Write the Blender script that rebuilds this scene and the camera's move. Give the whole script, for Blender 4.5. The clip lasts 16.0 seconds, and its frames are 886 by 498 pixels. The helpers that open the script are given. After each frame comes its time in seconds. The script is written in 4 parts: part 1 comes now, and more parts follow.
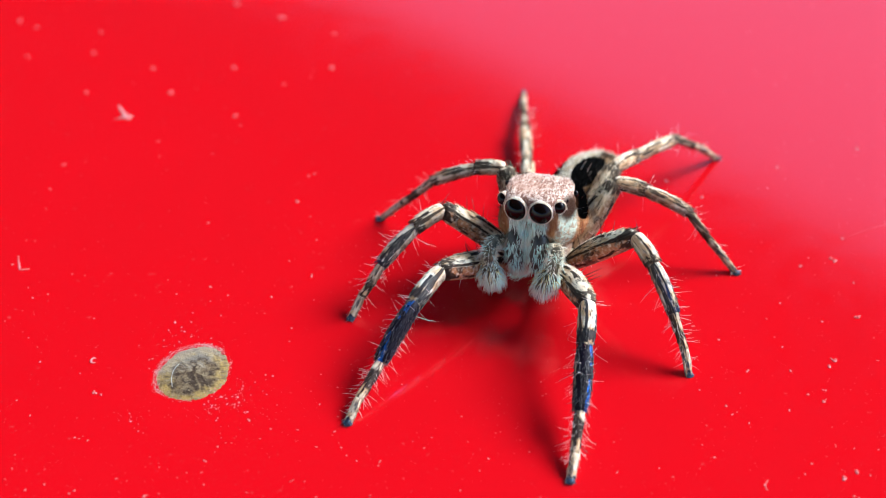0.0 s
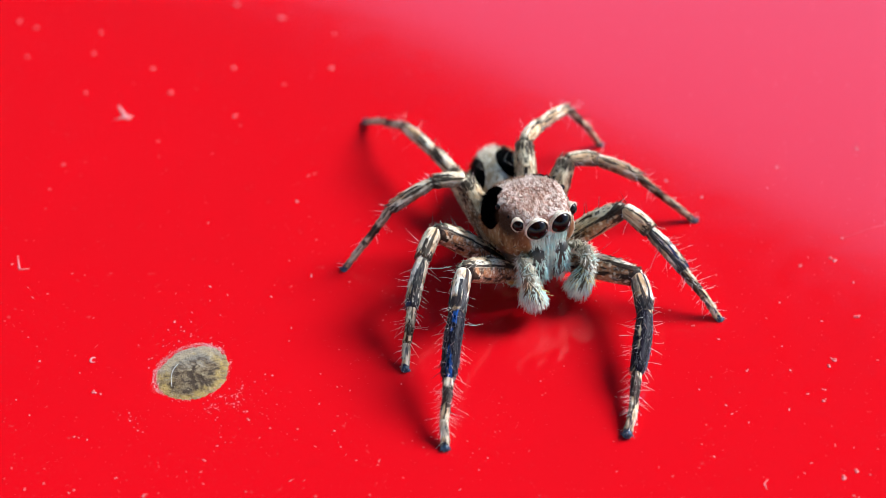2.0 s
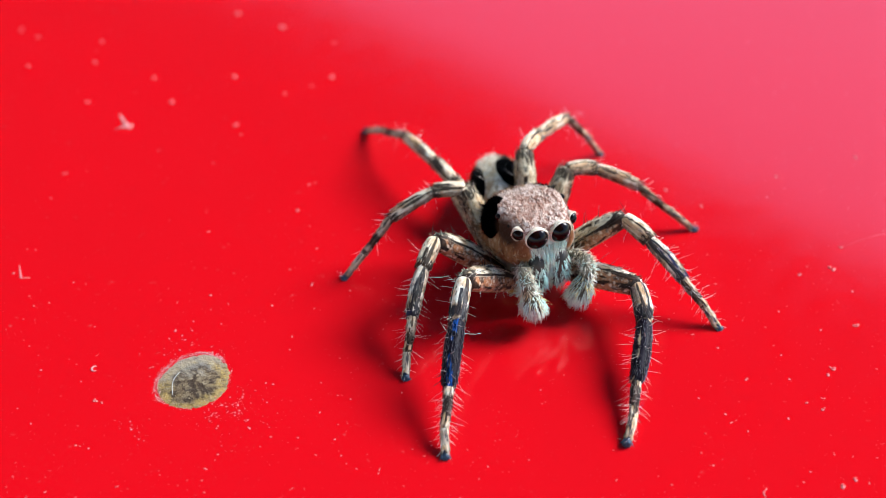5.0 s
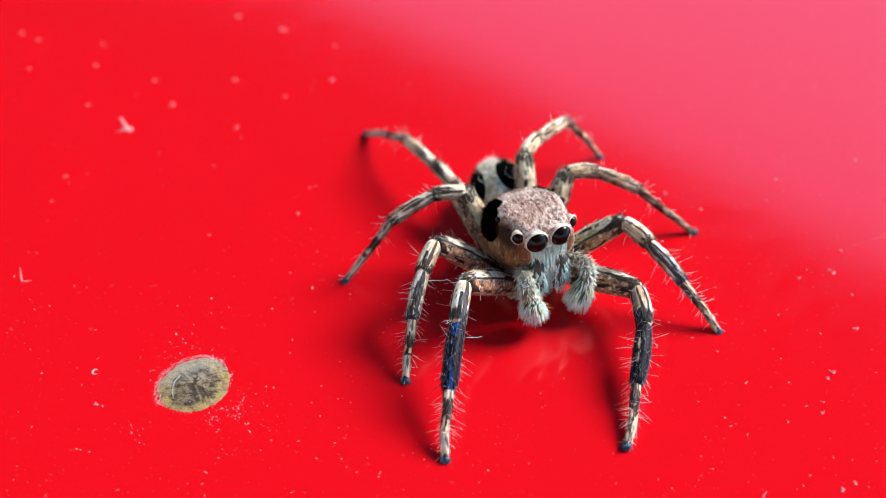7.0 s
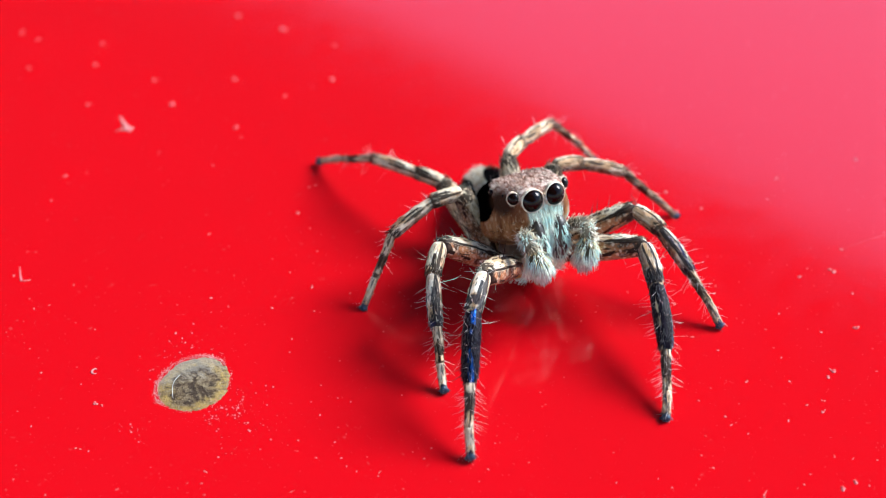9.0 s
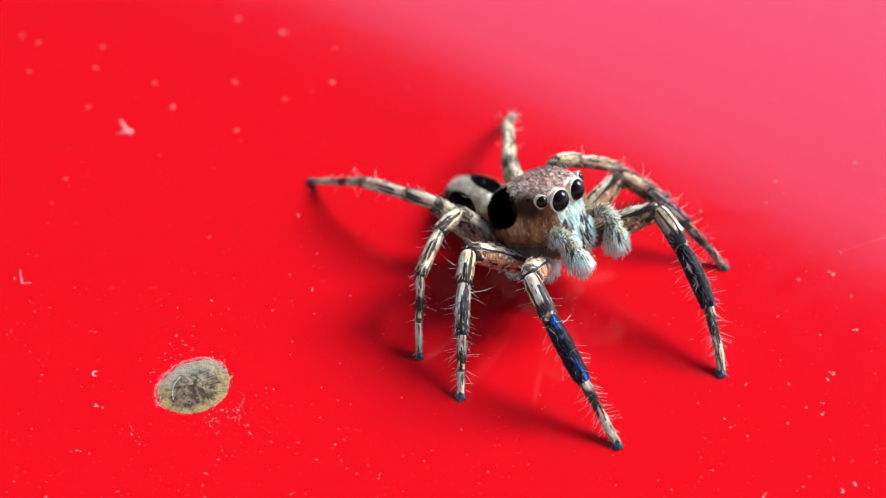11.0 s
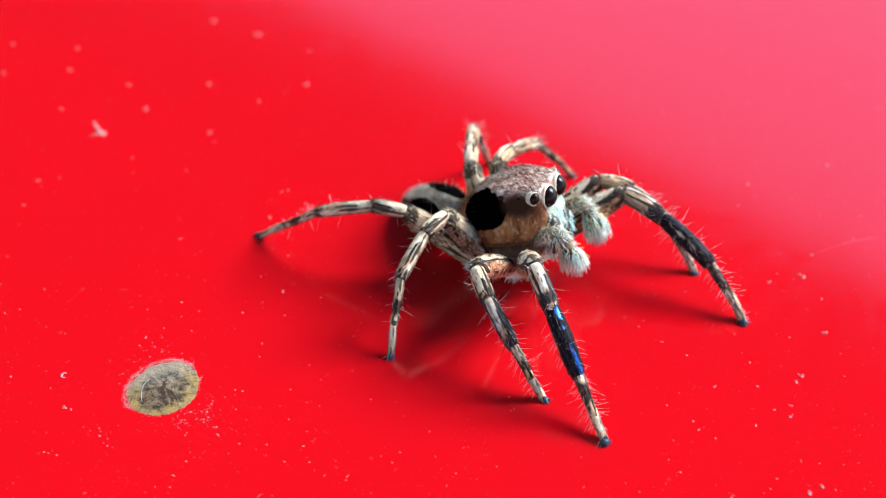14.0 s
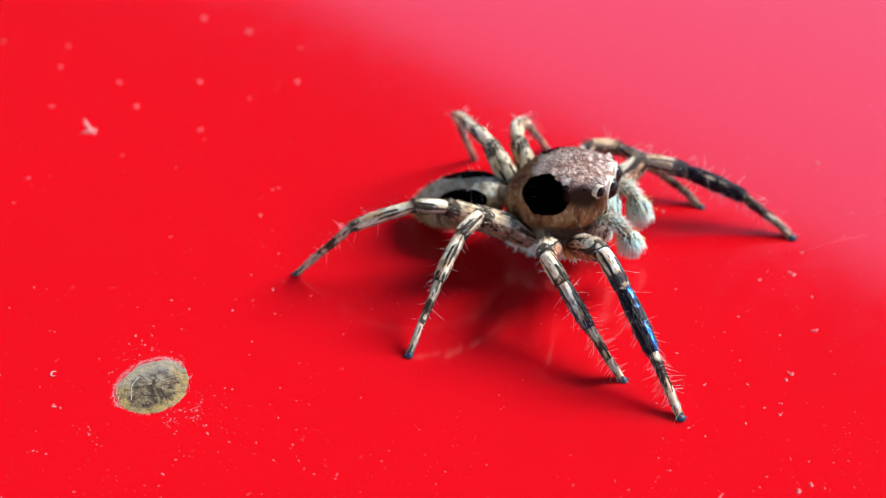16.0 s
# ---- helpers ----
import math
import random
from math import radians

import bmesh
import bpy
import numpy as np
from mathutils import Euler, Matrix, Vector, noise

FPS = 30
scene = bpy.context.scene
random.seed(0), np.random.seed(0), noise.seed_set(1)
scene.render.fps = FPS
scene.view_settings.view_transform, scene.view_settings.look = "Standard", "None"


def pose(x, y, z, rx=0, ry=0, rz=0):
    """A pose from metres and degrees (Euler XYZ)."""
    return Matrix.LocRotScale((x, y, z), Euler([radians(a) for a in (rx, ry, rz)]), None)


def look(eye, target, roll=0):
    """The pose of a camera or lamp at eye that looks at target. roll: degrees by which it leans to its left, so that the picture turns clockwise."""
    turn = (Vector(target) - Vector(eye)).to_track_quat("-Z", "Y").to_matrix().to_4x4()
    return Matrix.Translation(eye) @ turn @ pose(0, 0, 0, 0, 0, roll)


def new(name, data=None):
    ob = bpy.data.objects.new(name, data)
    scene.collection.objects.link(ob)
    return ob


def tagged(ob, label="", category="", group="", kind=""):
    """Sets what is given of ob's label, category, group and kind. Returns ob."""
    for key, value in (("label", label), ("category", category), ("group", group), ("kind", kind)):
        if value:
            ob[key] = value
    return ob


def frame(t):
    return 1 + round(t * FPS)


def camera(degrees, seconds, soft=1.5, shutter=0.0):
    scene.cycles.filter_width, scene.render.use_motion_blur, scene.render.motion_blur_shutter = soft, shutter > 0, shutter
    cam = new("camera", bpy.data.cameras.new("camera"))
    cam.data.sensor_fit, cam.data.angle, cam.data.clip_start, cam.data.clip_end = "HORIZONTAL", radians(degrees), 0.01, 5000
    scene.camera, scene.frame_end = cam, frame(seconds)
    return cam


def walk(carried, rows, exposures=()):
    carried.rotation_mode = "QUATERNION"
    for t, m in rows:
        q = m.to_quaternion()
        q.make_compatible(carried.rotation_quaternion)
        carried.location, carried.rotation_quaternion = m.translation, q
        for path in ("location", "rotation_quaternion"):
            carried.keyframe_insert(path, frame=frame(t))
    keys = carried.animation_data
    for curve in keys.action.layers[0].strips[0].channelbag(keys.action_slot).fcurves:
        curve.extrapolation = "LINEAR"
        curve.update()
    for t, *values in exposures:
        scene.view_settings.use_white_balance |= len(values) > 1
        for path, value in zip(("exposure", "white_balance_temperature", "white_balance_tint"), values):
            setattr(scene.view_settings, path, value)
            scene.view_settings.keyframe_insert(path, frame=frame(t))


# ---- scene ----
cam = camera(30.26, 16.0, soft=0.5, shutter=0.5)
PATH = [
    (0.0, pose(-0.000038, -0.046204, 0.038933, 49.890, -0.024, -0.013)),
    (0.5, pose(-0.000024, -0.046223, 0.039017, 49.938, -0.002, -0.002)),
    (1.0, pose(-0.000064, -0.046258, 0.038884, 49.980, -0.038, -0.027)),
    (1.2, pose(0.000025, -0.046440, 0.039073, 50.034, -0.015, 0.055)),
    (1.5, pose(0.000015, -0.046194, 0.038950, 49.882, 0.014, 0.016)),
    (2.0, pose(-0.000000, -0.046282, 0.038835, 50.000, 0.000, 0.000)),
    (2.5, pose(-0.000019, -0.046221, 0.039007, 49.948, -0.016, -0.006)),
    (3.0, pose(-0.000040, -0.046298, 0.038984, 50.085, -0.028, -0.018)),
    (3.5, pose(-0.000006, -0.046232, 0.039016, 49.966, 0.000, 0.011)),
    (4.0, pose(-0.000017, -0.046273, 0.039012, 50.047, -0.006, -0.004)),
    (6.5, pose(-0.000019, -0.046420, 0.039065, 50.338, -0.031, 0.020)),
    (7.0, pose(-0.000002, -0.046336, 0.039177, 50.209, -0.007, 0.018)),
    (7.5, pose(-0.000066, -0.046337, 0.039116, 50.199, -0.062, -0.010)),
    (8.0, pose(-0.000089, -0.046450, 0.038990, 50.374, -0.083, -0.016)),
    (8.2, pose(0.000056, -0.046273, 0.038999, 50.173, 0.061, 0.028)),
    (10.5, pose(0.000002, -0.046470, 0.039177, 50.448, -0.002, 0.024)),
    (11.0, pose(-0.000004, -0.046436, 0.039137, 50.366, 0.002, -0.001)),
    (11.5, pose(-0.000009, -0.046464, 0.039190, 50.497, 0.009, -0.000)),
    (12.0, pose(0.000036, -0.046383, 0.039263, 50.387, 0.014, 0.038)),
    (12.5, pose(0.000144, -0.046400, 0.039182, 50.298, -0.043, -0.007)),
    (13.0, pose(0.000287, -0.046441, 0.039143, 50.318, -0.129, -0.083)),
    (13.5, pose(0.000608, -0.046486, 0.039104, 50.466, -0.163, -0.084)),
    (14.0, pose(0.000753, -0.046484, 0.039093, 50.503, -0.242, -0.177)),
    (14.5, pose(0.000910, -0.046399, 0.039162, 50.340, -0.202, -0.194)),
    (15.0, pose(0.001027, -0.046444, 0.038983, 50.387, -0.253, -0.264)),
    (15.5, pose(0.001069, -0.046349, 0.039063, 50.264, -0.231, -0.244)),
    (16.0, pose(0.000975, -0.046381, 0.039142, 50.330, -0.303, -0.294)),
]
EXPOSURE = 1.11
walk(cam, PATH, [(t, EXPOSURE + e, 5700, 8) for t, e in ((0.0, 0), (1.5, 0), (2.5, -0.06), (4.2, -0.06), (6.5, 0), (13.0, 0.03), (15.5, 0.07), (16.0, 0.0))])
cam.data.dof.use_dof = True
cam.data.dof.focus_distance = 0.0555
cam.data.dof.aperture_fstop = 60.0

# ---- world and light ----
SUN_EL, SUN_AZ = 37.0, 63.0        # degrees; azimuth from +y towards +x
world = bpy.data.worlds.new("sky")
scene.world = world
world.use_nodes = True
wn = world.node_tree
sky = wn.nodes.new("ShaderNodeTexSky")
sky.sky_type, sky.sun_disc = "NISHITA", False
sky.sun_elevation, sky.sun_rotation = radians(SUN_EL), radians(SUN_AZ)
sky.air_density, sky.dust_density, sky.ozone_density = 1.5, 0.3, 4.0
wn.links.new(sky.outputs[0], wn.nodes["Background"].inputs[0])
wn.nodes["Background"].inputs[1].default_value = 0.138
sun = new("sun", bpy.data.lights.new("sun", "SUN"))
sun.data.energy, sun.data.angle, sun.data.color = 4.2, radians(27), (1.0, 0.92, 0.82)
sd = Vector((math.sin(radians(SUN_AZ)) * math.cos(radians(SUN_EL)), math.cos(radians(SUN_AZ)) * math.cos(radians(SUN_EL)), math.sin(radians(SUN_EL))))
sun.matrix_world = look(sd * 3, (0, 0, 0))

# ---- materials ----
MM = 0.001


class Nodes:
    """A short way to write a node material."""

    def __init__(self, name):
        self.mat = bpy.data.materials.new(name)
        self.mat.use_nodes = True
        self.t = self.mat.node_tree
        self.bsdf = self.t.nodes["Principled BSDF"]

    def put(self, socket, value):
        if isinstance(value, bpy.types.NodeSocket):
            self.t.links.new(value, socket)
        elif isinstance(value, (tuple, list)) and len(value) == 3 and len(socket.default_value) == 4:
            socket.default_value = (*value, 1)
        else:
            socket.default_value = value

    def coord(self, which):
        return self.t.nodes.new("ShaderNodeTexCoord").outputs[which]

    def split(self, v):
        n = self.t.nodes.new("ShaderNodeSeparateXYZ")
        self.put(n.inputs[0], v)
        return n.outputs

    def math(self, op, a, b=0.0, c=0.0):
        n = self.t.nodes.new("ShaderNodeMath")
        n.operation = op
        self.put(n.inputs[0], a), self.put(n.inputs[1], b), self.put(n.inputs[2], c)
        return n.outputs[0]

    def noise(self, v, scale, detail=3.0, rough=0.55, stretch=None):
        if stretch:
            m = self.t.nodes.new("ShaderNodeMapping")
            self.put(m.inputs["Vector"], v)
            m.inputs["Scale"].default_value = stretch
            v = m.outputs[0]
        n = self.t.nodes.new("ShaderNodeTexNoise")
        self.put(n.inputs["Vector"], v)
        n.inputs["Scale"].default_value, n.inputs["Detail"].default_value, n.inputs["Roughness"].default_value = scale, detail, rough
        return n.outputs[0]

    def voronoi(self, v, scale):
        n = self.t.nodes.new("ShaderNodeTexVoronoi")
        self.put(n.inputs["Vector"], v)
        n.inputs["Scale"].default_value = scale
        return n.outputs["Distance"]

    def ramp(self, fac, low, high, a=0.0, b=1.0):
        """a below low, b above high, smooth between."""
        n = self.t.nodes.new("ShaderNodeMapRange")
        n.interpolation_type = "SMOOTHSTEP"
        self.put(n.inputs[0], fac)
        for i, val in enumerate((low, high, a, b)):
            n.inputs[1 + i].default_value = val
        return n.outputs[0]

    def mix(self, fac, a, b):
        n = self.t.nodes.new("ShaderNodeMix")
        n.data_type = "RGBA"
        self.put(n.inputs[0], fac), self.put(n.inputs[6], a), self.put(n.inputs[7], b)
        return n.outputs[2]

    def island(self):
        return self.t.nodes.new("ShaderNodeNewGeometry").outputs["Random Per Island"]

    def bump(self, height, strength, distance):
        n = self.t.nodes.new("ShaderNodeBump")
        n.inputs["Strength"].default_value, n.inputs["Distance"].default_value = strength, distance
        self.put(n.inputs["Height"], height)
        self.put(self.bsdf.inputs["Normal"], n.outputs[0])

    def set(self, **kw):
        for key, value in kw.items():
            self.put(self.bsdf.inputs[key.replace("_", " ")], value)
        return self.mat


def blob(n, xyz, centre, radii, soft=0.25):
    """1 inside an ellipsoid, 0 outside; centre and radii in millimetres of the part's own space."""
    total = None
    for s, c, r in zip(xyz, centre, radii):
        d = n.math("MULTIPLY", n.math("SUBTRACT", s, c * MM), 1 / (r * MM))
        d = n.math("MULTIPLY", d, d)
        total = d if total is None else n.math("ADD", total, d)
    return n.ramp(total, 1 - soft, 1 + soft, 1.0, 0.0)


def red_paint():
    n = Nodes("red_paint")
    o = n.coord("Object")
    grain = n.noise(o, 900, 4)
    big = n.noise(o, 60, 3)
    dirt = n.ramp(n.noise(o, 2600, 2, 0.6), 0.66, 0.8)
    col = n.mix(big, (0.47, 0.0012, 0.0045), (0.51, 0.0016, 0.006))
    col = n.mix(n.math("MULTIPLY", dirt, 0.05), col, (0.8, 0.45, 0.45))
    n.bump(n.noise(o, 1400, 3), 0.05, 0.00005)
    return n.set(Base_Color=col, Roughness=n.ramp(grain, 0.3, 0.7, 0.08, 0.115), IOR=1.58)


CREAM, TAN, BROWN = (0.88, 0.79, 0.61), (0.60, 0.38, 0.20), (0.016, 0.008, 0.006)


def leg_skin(name, bands, base=CREAM, second=TAN, dark=BROWN, streak=0.56, under=0.0, rough=0.6, hairy=False, blue=0.0):
    """A banded leg segment. bands: (middle, half width, strength) along the segment, 0 at the body's end."""
    n = Nodes(name)
    g = n.coord("Generated")
    o = n.coord("Object")
    x, y, z = n.split(g)[:3]
    wob = n.math("SUBTRACT", n.noise(o, 4500, 2, 0.5, (0.5, 1, 1)), 0.5)
    t = n.math("ADD", x, n.math("MULTIPLY", wob, 0.3))
    # two broken dark lines along the back, and small dashes
    off = n.math("ADD", n.math("ABSOLUTE", n.math("SUBTRACT", y, 0.5)), n.math("MULTIPLY", wob, 0.12))
    line = n.math("MULTIPLY", n.ramp(n.math("ABSOLUTE", n.math("SUBTRACT", off, 0.27)), 0.055, 0.08, 0.97, 0.0), n.ramp(n.noise(o, 2000, 2, 0.5, (0.8, 0.5, 0.5)), streak - 0.105, streak - 0.065))
    mask = n.math("MAXIMUM", line, n.ramp(n.noise(o, 3000, 2, 0.5, (0.14, 1, 1)), streak + 0.02, streak + 0.05, 0.0, 0.92))
    mask = n.math("MAXIMUM", mask, n.ramp(n.noise(o, 6500, 2, 0.5, (0.22, 1, 1)), 0.615, 0.65, 0.0, 0.8))
    for mid, half, power in bands:
        d = n.math("ABSOLUTE", n.math("SUBTRACT", t, mid))
        mask = n.math("MAXIMUM", mask, n.ramp(d, half * 0.75, half * 1.2, power, 0.0))
    col = n.mix(n.ramp(n.noise(o, 2400, 4, 0.65, (0.6, 1, 1)), 0.38, 0.62), base, second)
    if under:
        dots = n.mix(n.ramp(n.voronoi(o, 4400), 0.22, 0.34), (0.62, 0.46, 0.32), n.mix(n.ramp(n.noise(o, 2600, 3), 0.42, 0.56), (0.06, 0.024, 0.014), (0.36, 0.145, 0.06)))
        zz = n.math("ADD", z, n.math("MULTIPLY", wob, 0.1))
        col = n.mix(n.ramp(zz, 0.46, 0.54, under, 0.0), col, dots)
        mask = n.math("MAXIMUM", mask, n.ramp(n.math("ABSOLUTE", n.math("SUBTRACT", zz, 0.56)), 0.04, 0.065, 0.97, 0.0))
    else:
        # shade painted into the underside, so its reflection in the paint stays dark
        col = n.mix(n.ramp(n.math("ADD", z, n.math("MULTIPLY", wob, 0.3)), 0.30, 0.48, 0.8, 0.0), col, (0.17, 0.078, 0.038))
    col = n.mix(n.ramp(n.noise(o, 9000, 2), 0.52, 0.62, 0.0, 0.25), col, (0.84, 0.74, 0.58))
    col = n.mix(mask, col, dark)
    if blue:
        # blue iridescent sheen painted into the colour along the top
        col = n.mix(n.math("MULTIPLY", n.ramp(n.noise(o, 2200, 3, 0.6, (0.4, 1, 1)), 0.52, 0.6, 0.0, blue), n.ramp(z, 0.66, 0.86)), col, (0.012, 0.06, 0.30))
    if hairy:
        col = n.mix(n.ramp(n.island(), 0.14, 0.26, 0.8, 0.0), col, dark)
        col = n.mix(n.ramp(n.island(), 0.6, 1.0, 0.0, 0.3), col, (0.82, 0.74, 0.58))
    else:
        n.bump(n.noise(o, 12000, 3), 0.5, 0.00006)
    return n.set(Base_Color=col, Roughness=rough, Specular_IOR_Level=0.12)


def sheen_skin(name):
    """The black front tibia: a blue gloss broken up by scales, and a cream line along its inner edge."""
    n = Nodes(name)
    x, y, z = n.split(n.coord("Generated"))[:3]
    o = n.coord("Object")
    wob = n.math("SUBTRACT", n.noise(o, 4500, 2, 0.5, (0.5, 1, 1)), 0.5)
    col = n.mix(n.noise(o, 3000, 3, 0.6, (0.4, 1, 1)), (0.002, 0.002, 0.004), (0.010, 0.006, 0.014))
    line = n.math("MULTIPLY", n.ramp(n.math("ADD", y, n.math("MULTIPLY", wob, 0.12)), 0.012, 0.035, 0.9, 0.0), n.ramp(n.noise(o, 1500, 2), 0.42, 0.5))
    far_end = n.math("ADD", x, n.math("MULTIPLY", wob, 0.35))
    pale = n.math("MAXIMUM", line, n.math("MAXIMUM", n.ramp(far_end, 0.0, 0.06, 0.8, 0.0), n.ramp(far_end, 0.98, 1.03, 0.0, 0.8)))
    col = n.mix(pale, col, (0.60, 0.46, 0.28))
    # the blue sheen is painted as a broken strip of glossy scales along the back
    strip = n.math("MULTIPLY", n.ramp(n.math("ABSOLUTE", n.math("SUBTRACT", n.math("ADD", y, n.math("MULTIPLY", wob, 0.3)), 0.68)), 0.05, 0.15, 1.0, 0.0), n.ramp(n.noise(o, 3200, 3, 0.6, (0.35, 1, 1)), 0.45, 0.54))
    n.bump(n.noise(o, 9000, 3, 0.6, (0.4, 1, 1)), 0.45, 0.00005)
    col = n.mix(strip, col, (0.03, 0.13, 0.46))
    return n.set(Base_Color=col, Metallic=strip, Roughness=n.ramp(strip, 0.0, 1.0, 0.5, 0.27), Specular_IOR_Level=0.08)


def head_skin(name, hairy=False):
    n = Nodes(name)
    o = n.coord("Object")
    xyz = n.split(o)[:3]
    x, y, z = xyz
    speck = n.noise(o, 5200, 4, 0.7)
    col = n.mix(n.ramp(n.noise(o, 2600, 4, 0.6, (1, 1, 0.35)), 0.36, 0.64), (0.17, 0.052, 0.016), (0.46, 0.225, 0.09))
    col = n.mix(n.ramp(n.noise(o, 6500, 3, 0.6, (1, 1, 0.5)), 0.55, 0.64, 0.0, 0.6), col, (0.66, 0.46, 0.27))
    col = n.mix(n.ramp(z, 0.0009, 0.0019, 0.0, 0.55), col, (0.13, 0.055, 0.03))
    # the pale lower rim
    rim = n.ramp(n.math("ADD", z, n.math("MULTIPLY", n.noise(o, 2500, 2), 0.0004)), 0.00045, 0.0008, 1.0, 0.0)
    col = n.mix(n.math("MULTIPLY", rim, 0.45), col, (0.42, 0.25, 0.11))
    edge_line = n.math("MULTIPLY", n.ramp(z, 0.00028, 0.00034), n.ramp(z, 0.00044, 0.0005, 1.0, 0.0))
    col = n.mix(n.math("MULTIPLY", edge_line, 0.5), col, (0.05, 0.02, 0.01))
    # the mottled crown
    crown = n.ramp(n.math("ADD", z, n.math("MULTIPLY", n.noise(o, 1600, 2), 0.0004)), 0.00215, 0.00245)
    fleck = n.ramp(n.island(), 0.45, 0.6) if hairy else n.ramp(speck, 0.44, 0.56)
    top = n.mix(fleck, (0.25, 0.125, 0.09), (0.70, 0.55, 0.46))
    top = n.mix(n.ramp(n.noise(o, 900, 3), 0.45, 0.62, 0.0, 0.5), top, (0.42, 0.22, 0.15))
    back = n.ramp(x, -0.0012, 0.0002, 0.6, 0.0)
    top = n.mix(back, top, (0.66, 0.60, 0.53))
    col = n.mix(crown, col, top)
    jag = n.math("MULTIPLY", n.math("SUBTRACT", n.noise(o, 1800, 3), 0.5), 0.0005)
    # the white face
    face = n.math("MULTIPLY", n.ramp(n.math("ADD", x, jag), 0.00135, 0.0017), n.math("MULTIPLY", n.ramp(z, 0.0019, 0.0022, 1.0, 0.0), n.ramp(n.math("ADD", n.math("ABSOLUTE", y), jag), 0.0005, 0.0008, 1.0, 0.0)))
    col = n.mix(face, col, n.mix(n.ramp(n.noise(o, 2600, 3), 0.42, 0.6), (0.68, 0.78, 0.68), (0.34, 0.32, 0.22)))
    # bright side light painted as a pale patch on the left of the head
    lit_cheek = blob(n, (n.math("ADD", x, n.math("MULTIPLY", jag, 2.0)), y, n.math("ADD", z, n.math("MULTIPLY", jag, 2.0))), (1.10, 1.4, 1.25), (0.62, 0.8, 1.05), 0.5)
    col = n.mix(n.math("MULTIPLY", lit_cheek, n.ramp(speck, 0.40, 0.54, 0.25, 0.8)), col, (0.52, 0.66, 0.56))
    if hairy:
        col = n.mix(n.ramp(n.island(), 0.5, 1.0, 0.0, 0.10), col, (0.62, 0.52, 0.40))
    velvet = 0.0
    xw, zw = n.math("ADD", x, jag), n.math("ADD", z, jag)
    for s in (1, -1):
        patch = blob(n, (xw, y, zw), (-0.50, 1.48 * s, 1.80), (1.02, 0.95, 0.80), 0.06)
        velvet = n.math("MAXIMUM", patch, velvet)
        col = n.mix(patch, col, (0.001, 0.001, 0.001))
        col = n.mix(blob(n, xyz, (0.95, 1.25 * s, 1.95), (0.60, 0.45, 0.42), 0.7), col, (0.04, 0.018, 0.010))
    if not hairy:
        n.bump(speck, 0.6, 0.00008)
    return n.set(Base_Color=col, Roughness=n.math("MAXIMUM", 0.62, velvet), Specular_IOR_Level=n.math("SUBTRACT", 0.07, n.math("MULTIPLY", velvet, 0.07)))


def tail_skin(name, hairy=False):
    n = Nodes(name)
    o = n.coord("Object")
    xyz = n.split(o)[:3]
    x, y, z = xyz
    wob = n.math("MULTIPLY", n.math("SUBTRACT", n.noise(o, 2200, 3), 0.5), 0.0006)
    ay = n.math("ADD", n.math("ABSOLUTE", y), wob)
    col = n.mix(n.ramp(n.noise(o, 1500, 4), 0.4, 0.62), (0.24, 0.135, 0.066), (0.48, 0.33, 0.18))
    col = n.mix(n.ramp(n.noise(o, 2600, 2, 0.5, (1.0, 0.3, 0.3)), 0.56, 0.61, 0.0, 0.85), col, (0.06, 0.028, 0.018))
    band = n.math("MULTIPLY", n.ramp(ay, 0.00036, 0.0006, 1.0, 0.0), n.ramp(z, 0.0002, 0.0005))
    col = n.mix(n.math("MULTIPLY", band, 0.85), col, n.mix(n.ramp(n.noise(o, 3000, 3), 0.4, 0.6), (0.76, 0.74, 0.62), (0.48, 0.41, 0.29)))
    if hairy:
        col = n.mix(n.ramp(n.island(), 0.3, 1.0, 0.0, 0.25), col, (0.42, 0.35, 0.25))
    for s in (1, -1):
        col = n.mix(blob(n, xyz, (-1.46, 0.73 * s, 0.76), (1.24, 0.50, 0.6), 0.08), col, (0.001, 0.001, 0.001))
        col = n.mix(blob(n, xyz, (-3.2, 0.55 * s, 0.55), (0.42, 0.25, 0.32), 0.3), col, BROWN)
    if not hairy:
        n.bump(n.noise(o, 7000, 3), 0.5, 0.00006)
    return n.set(Base_Color=col, Roughness=0.9, Specular_IOR_Level=0.03)


def palp_end_skin():
    """Dark olive at the top, pale grey and a little glossy towards the tip."""
    n = Nodes("palp_end_skin")
    z = n.split(n.coord("Generated"))[2]
    o = n.coord("Object")
    wob = n.math("MULTIPLY", n.math("SUBTRACT", n.noise(o, 3500, 3, 0.6, (1, 1, 0.25)), 0.5), 0.9)
    pale = n.mix(n.noise(o, 5000, 3), (0.34, 0.36, 0.33), (0.66, 0.68, 0.62))
    col = n.mix(n.ramp(n.math("ADD", z, wob), 0.45, 0.75), pale, (0.06, 0.048, 0.022))
    n.bump(n.noise(o, 9000, 3, 0.6, (1, 1, 0.3)), 0.5, 0.00005)
    return n.set(Base_Color=col, Roughness=0.35, Specular_IOR_Level=0.4)


def plain(name, a, b, scale=3000, rough=0.6, island=0.0, bump=0.3, **more):
    n = Nodes(name)
    o = n.coord("Object")
    f = n.ramp(n.noise(o, scale, 3), 0.35, 0.65)
    col = n.mix(f, a, b)
    if island:
        col = n.mix(n.ramp(n.island(), 0.0, 1.0, 0.0, island), col, tuple(c * 0.35 for c in a))
    if bump:
        n.bump(n.noise(o, scale * 3, 3), bump, 0.00005)
    return n.set(Base_Color=col, Roughness=rough, **more)


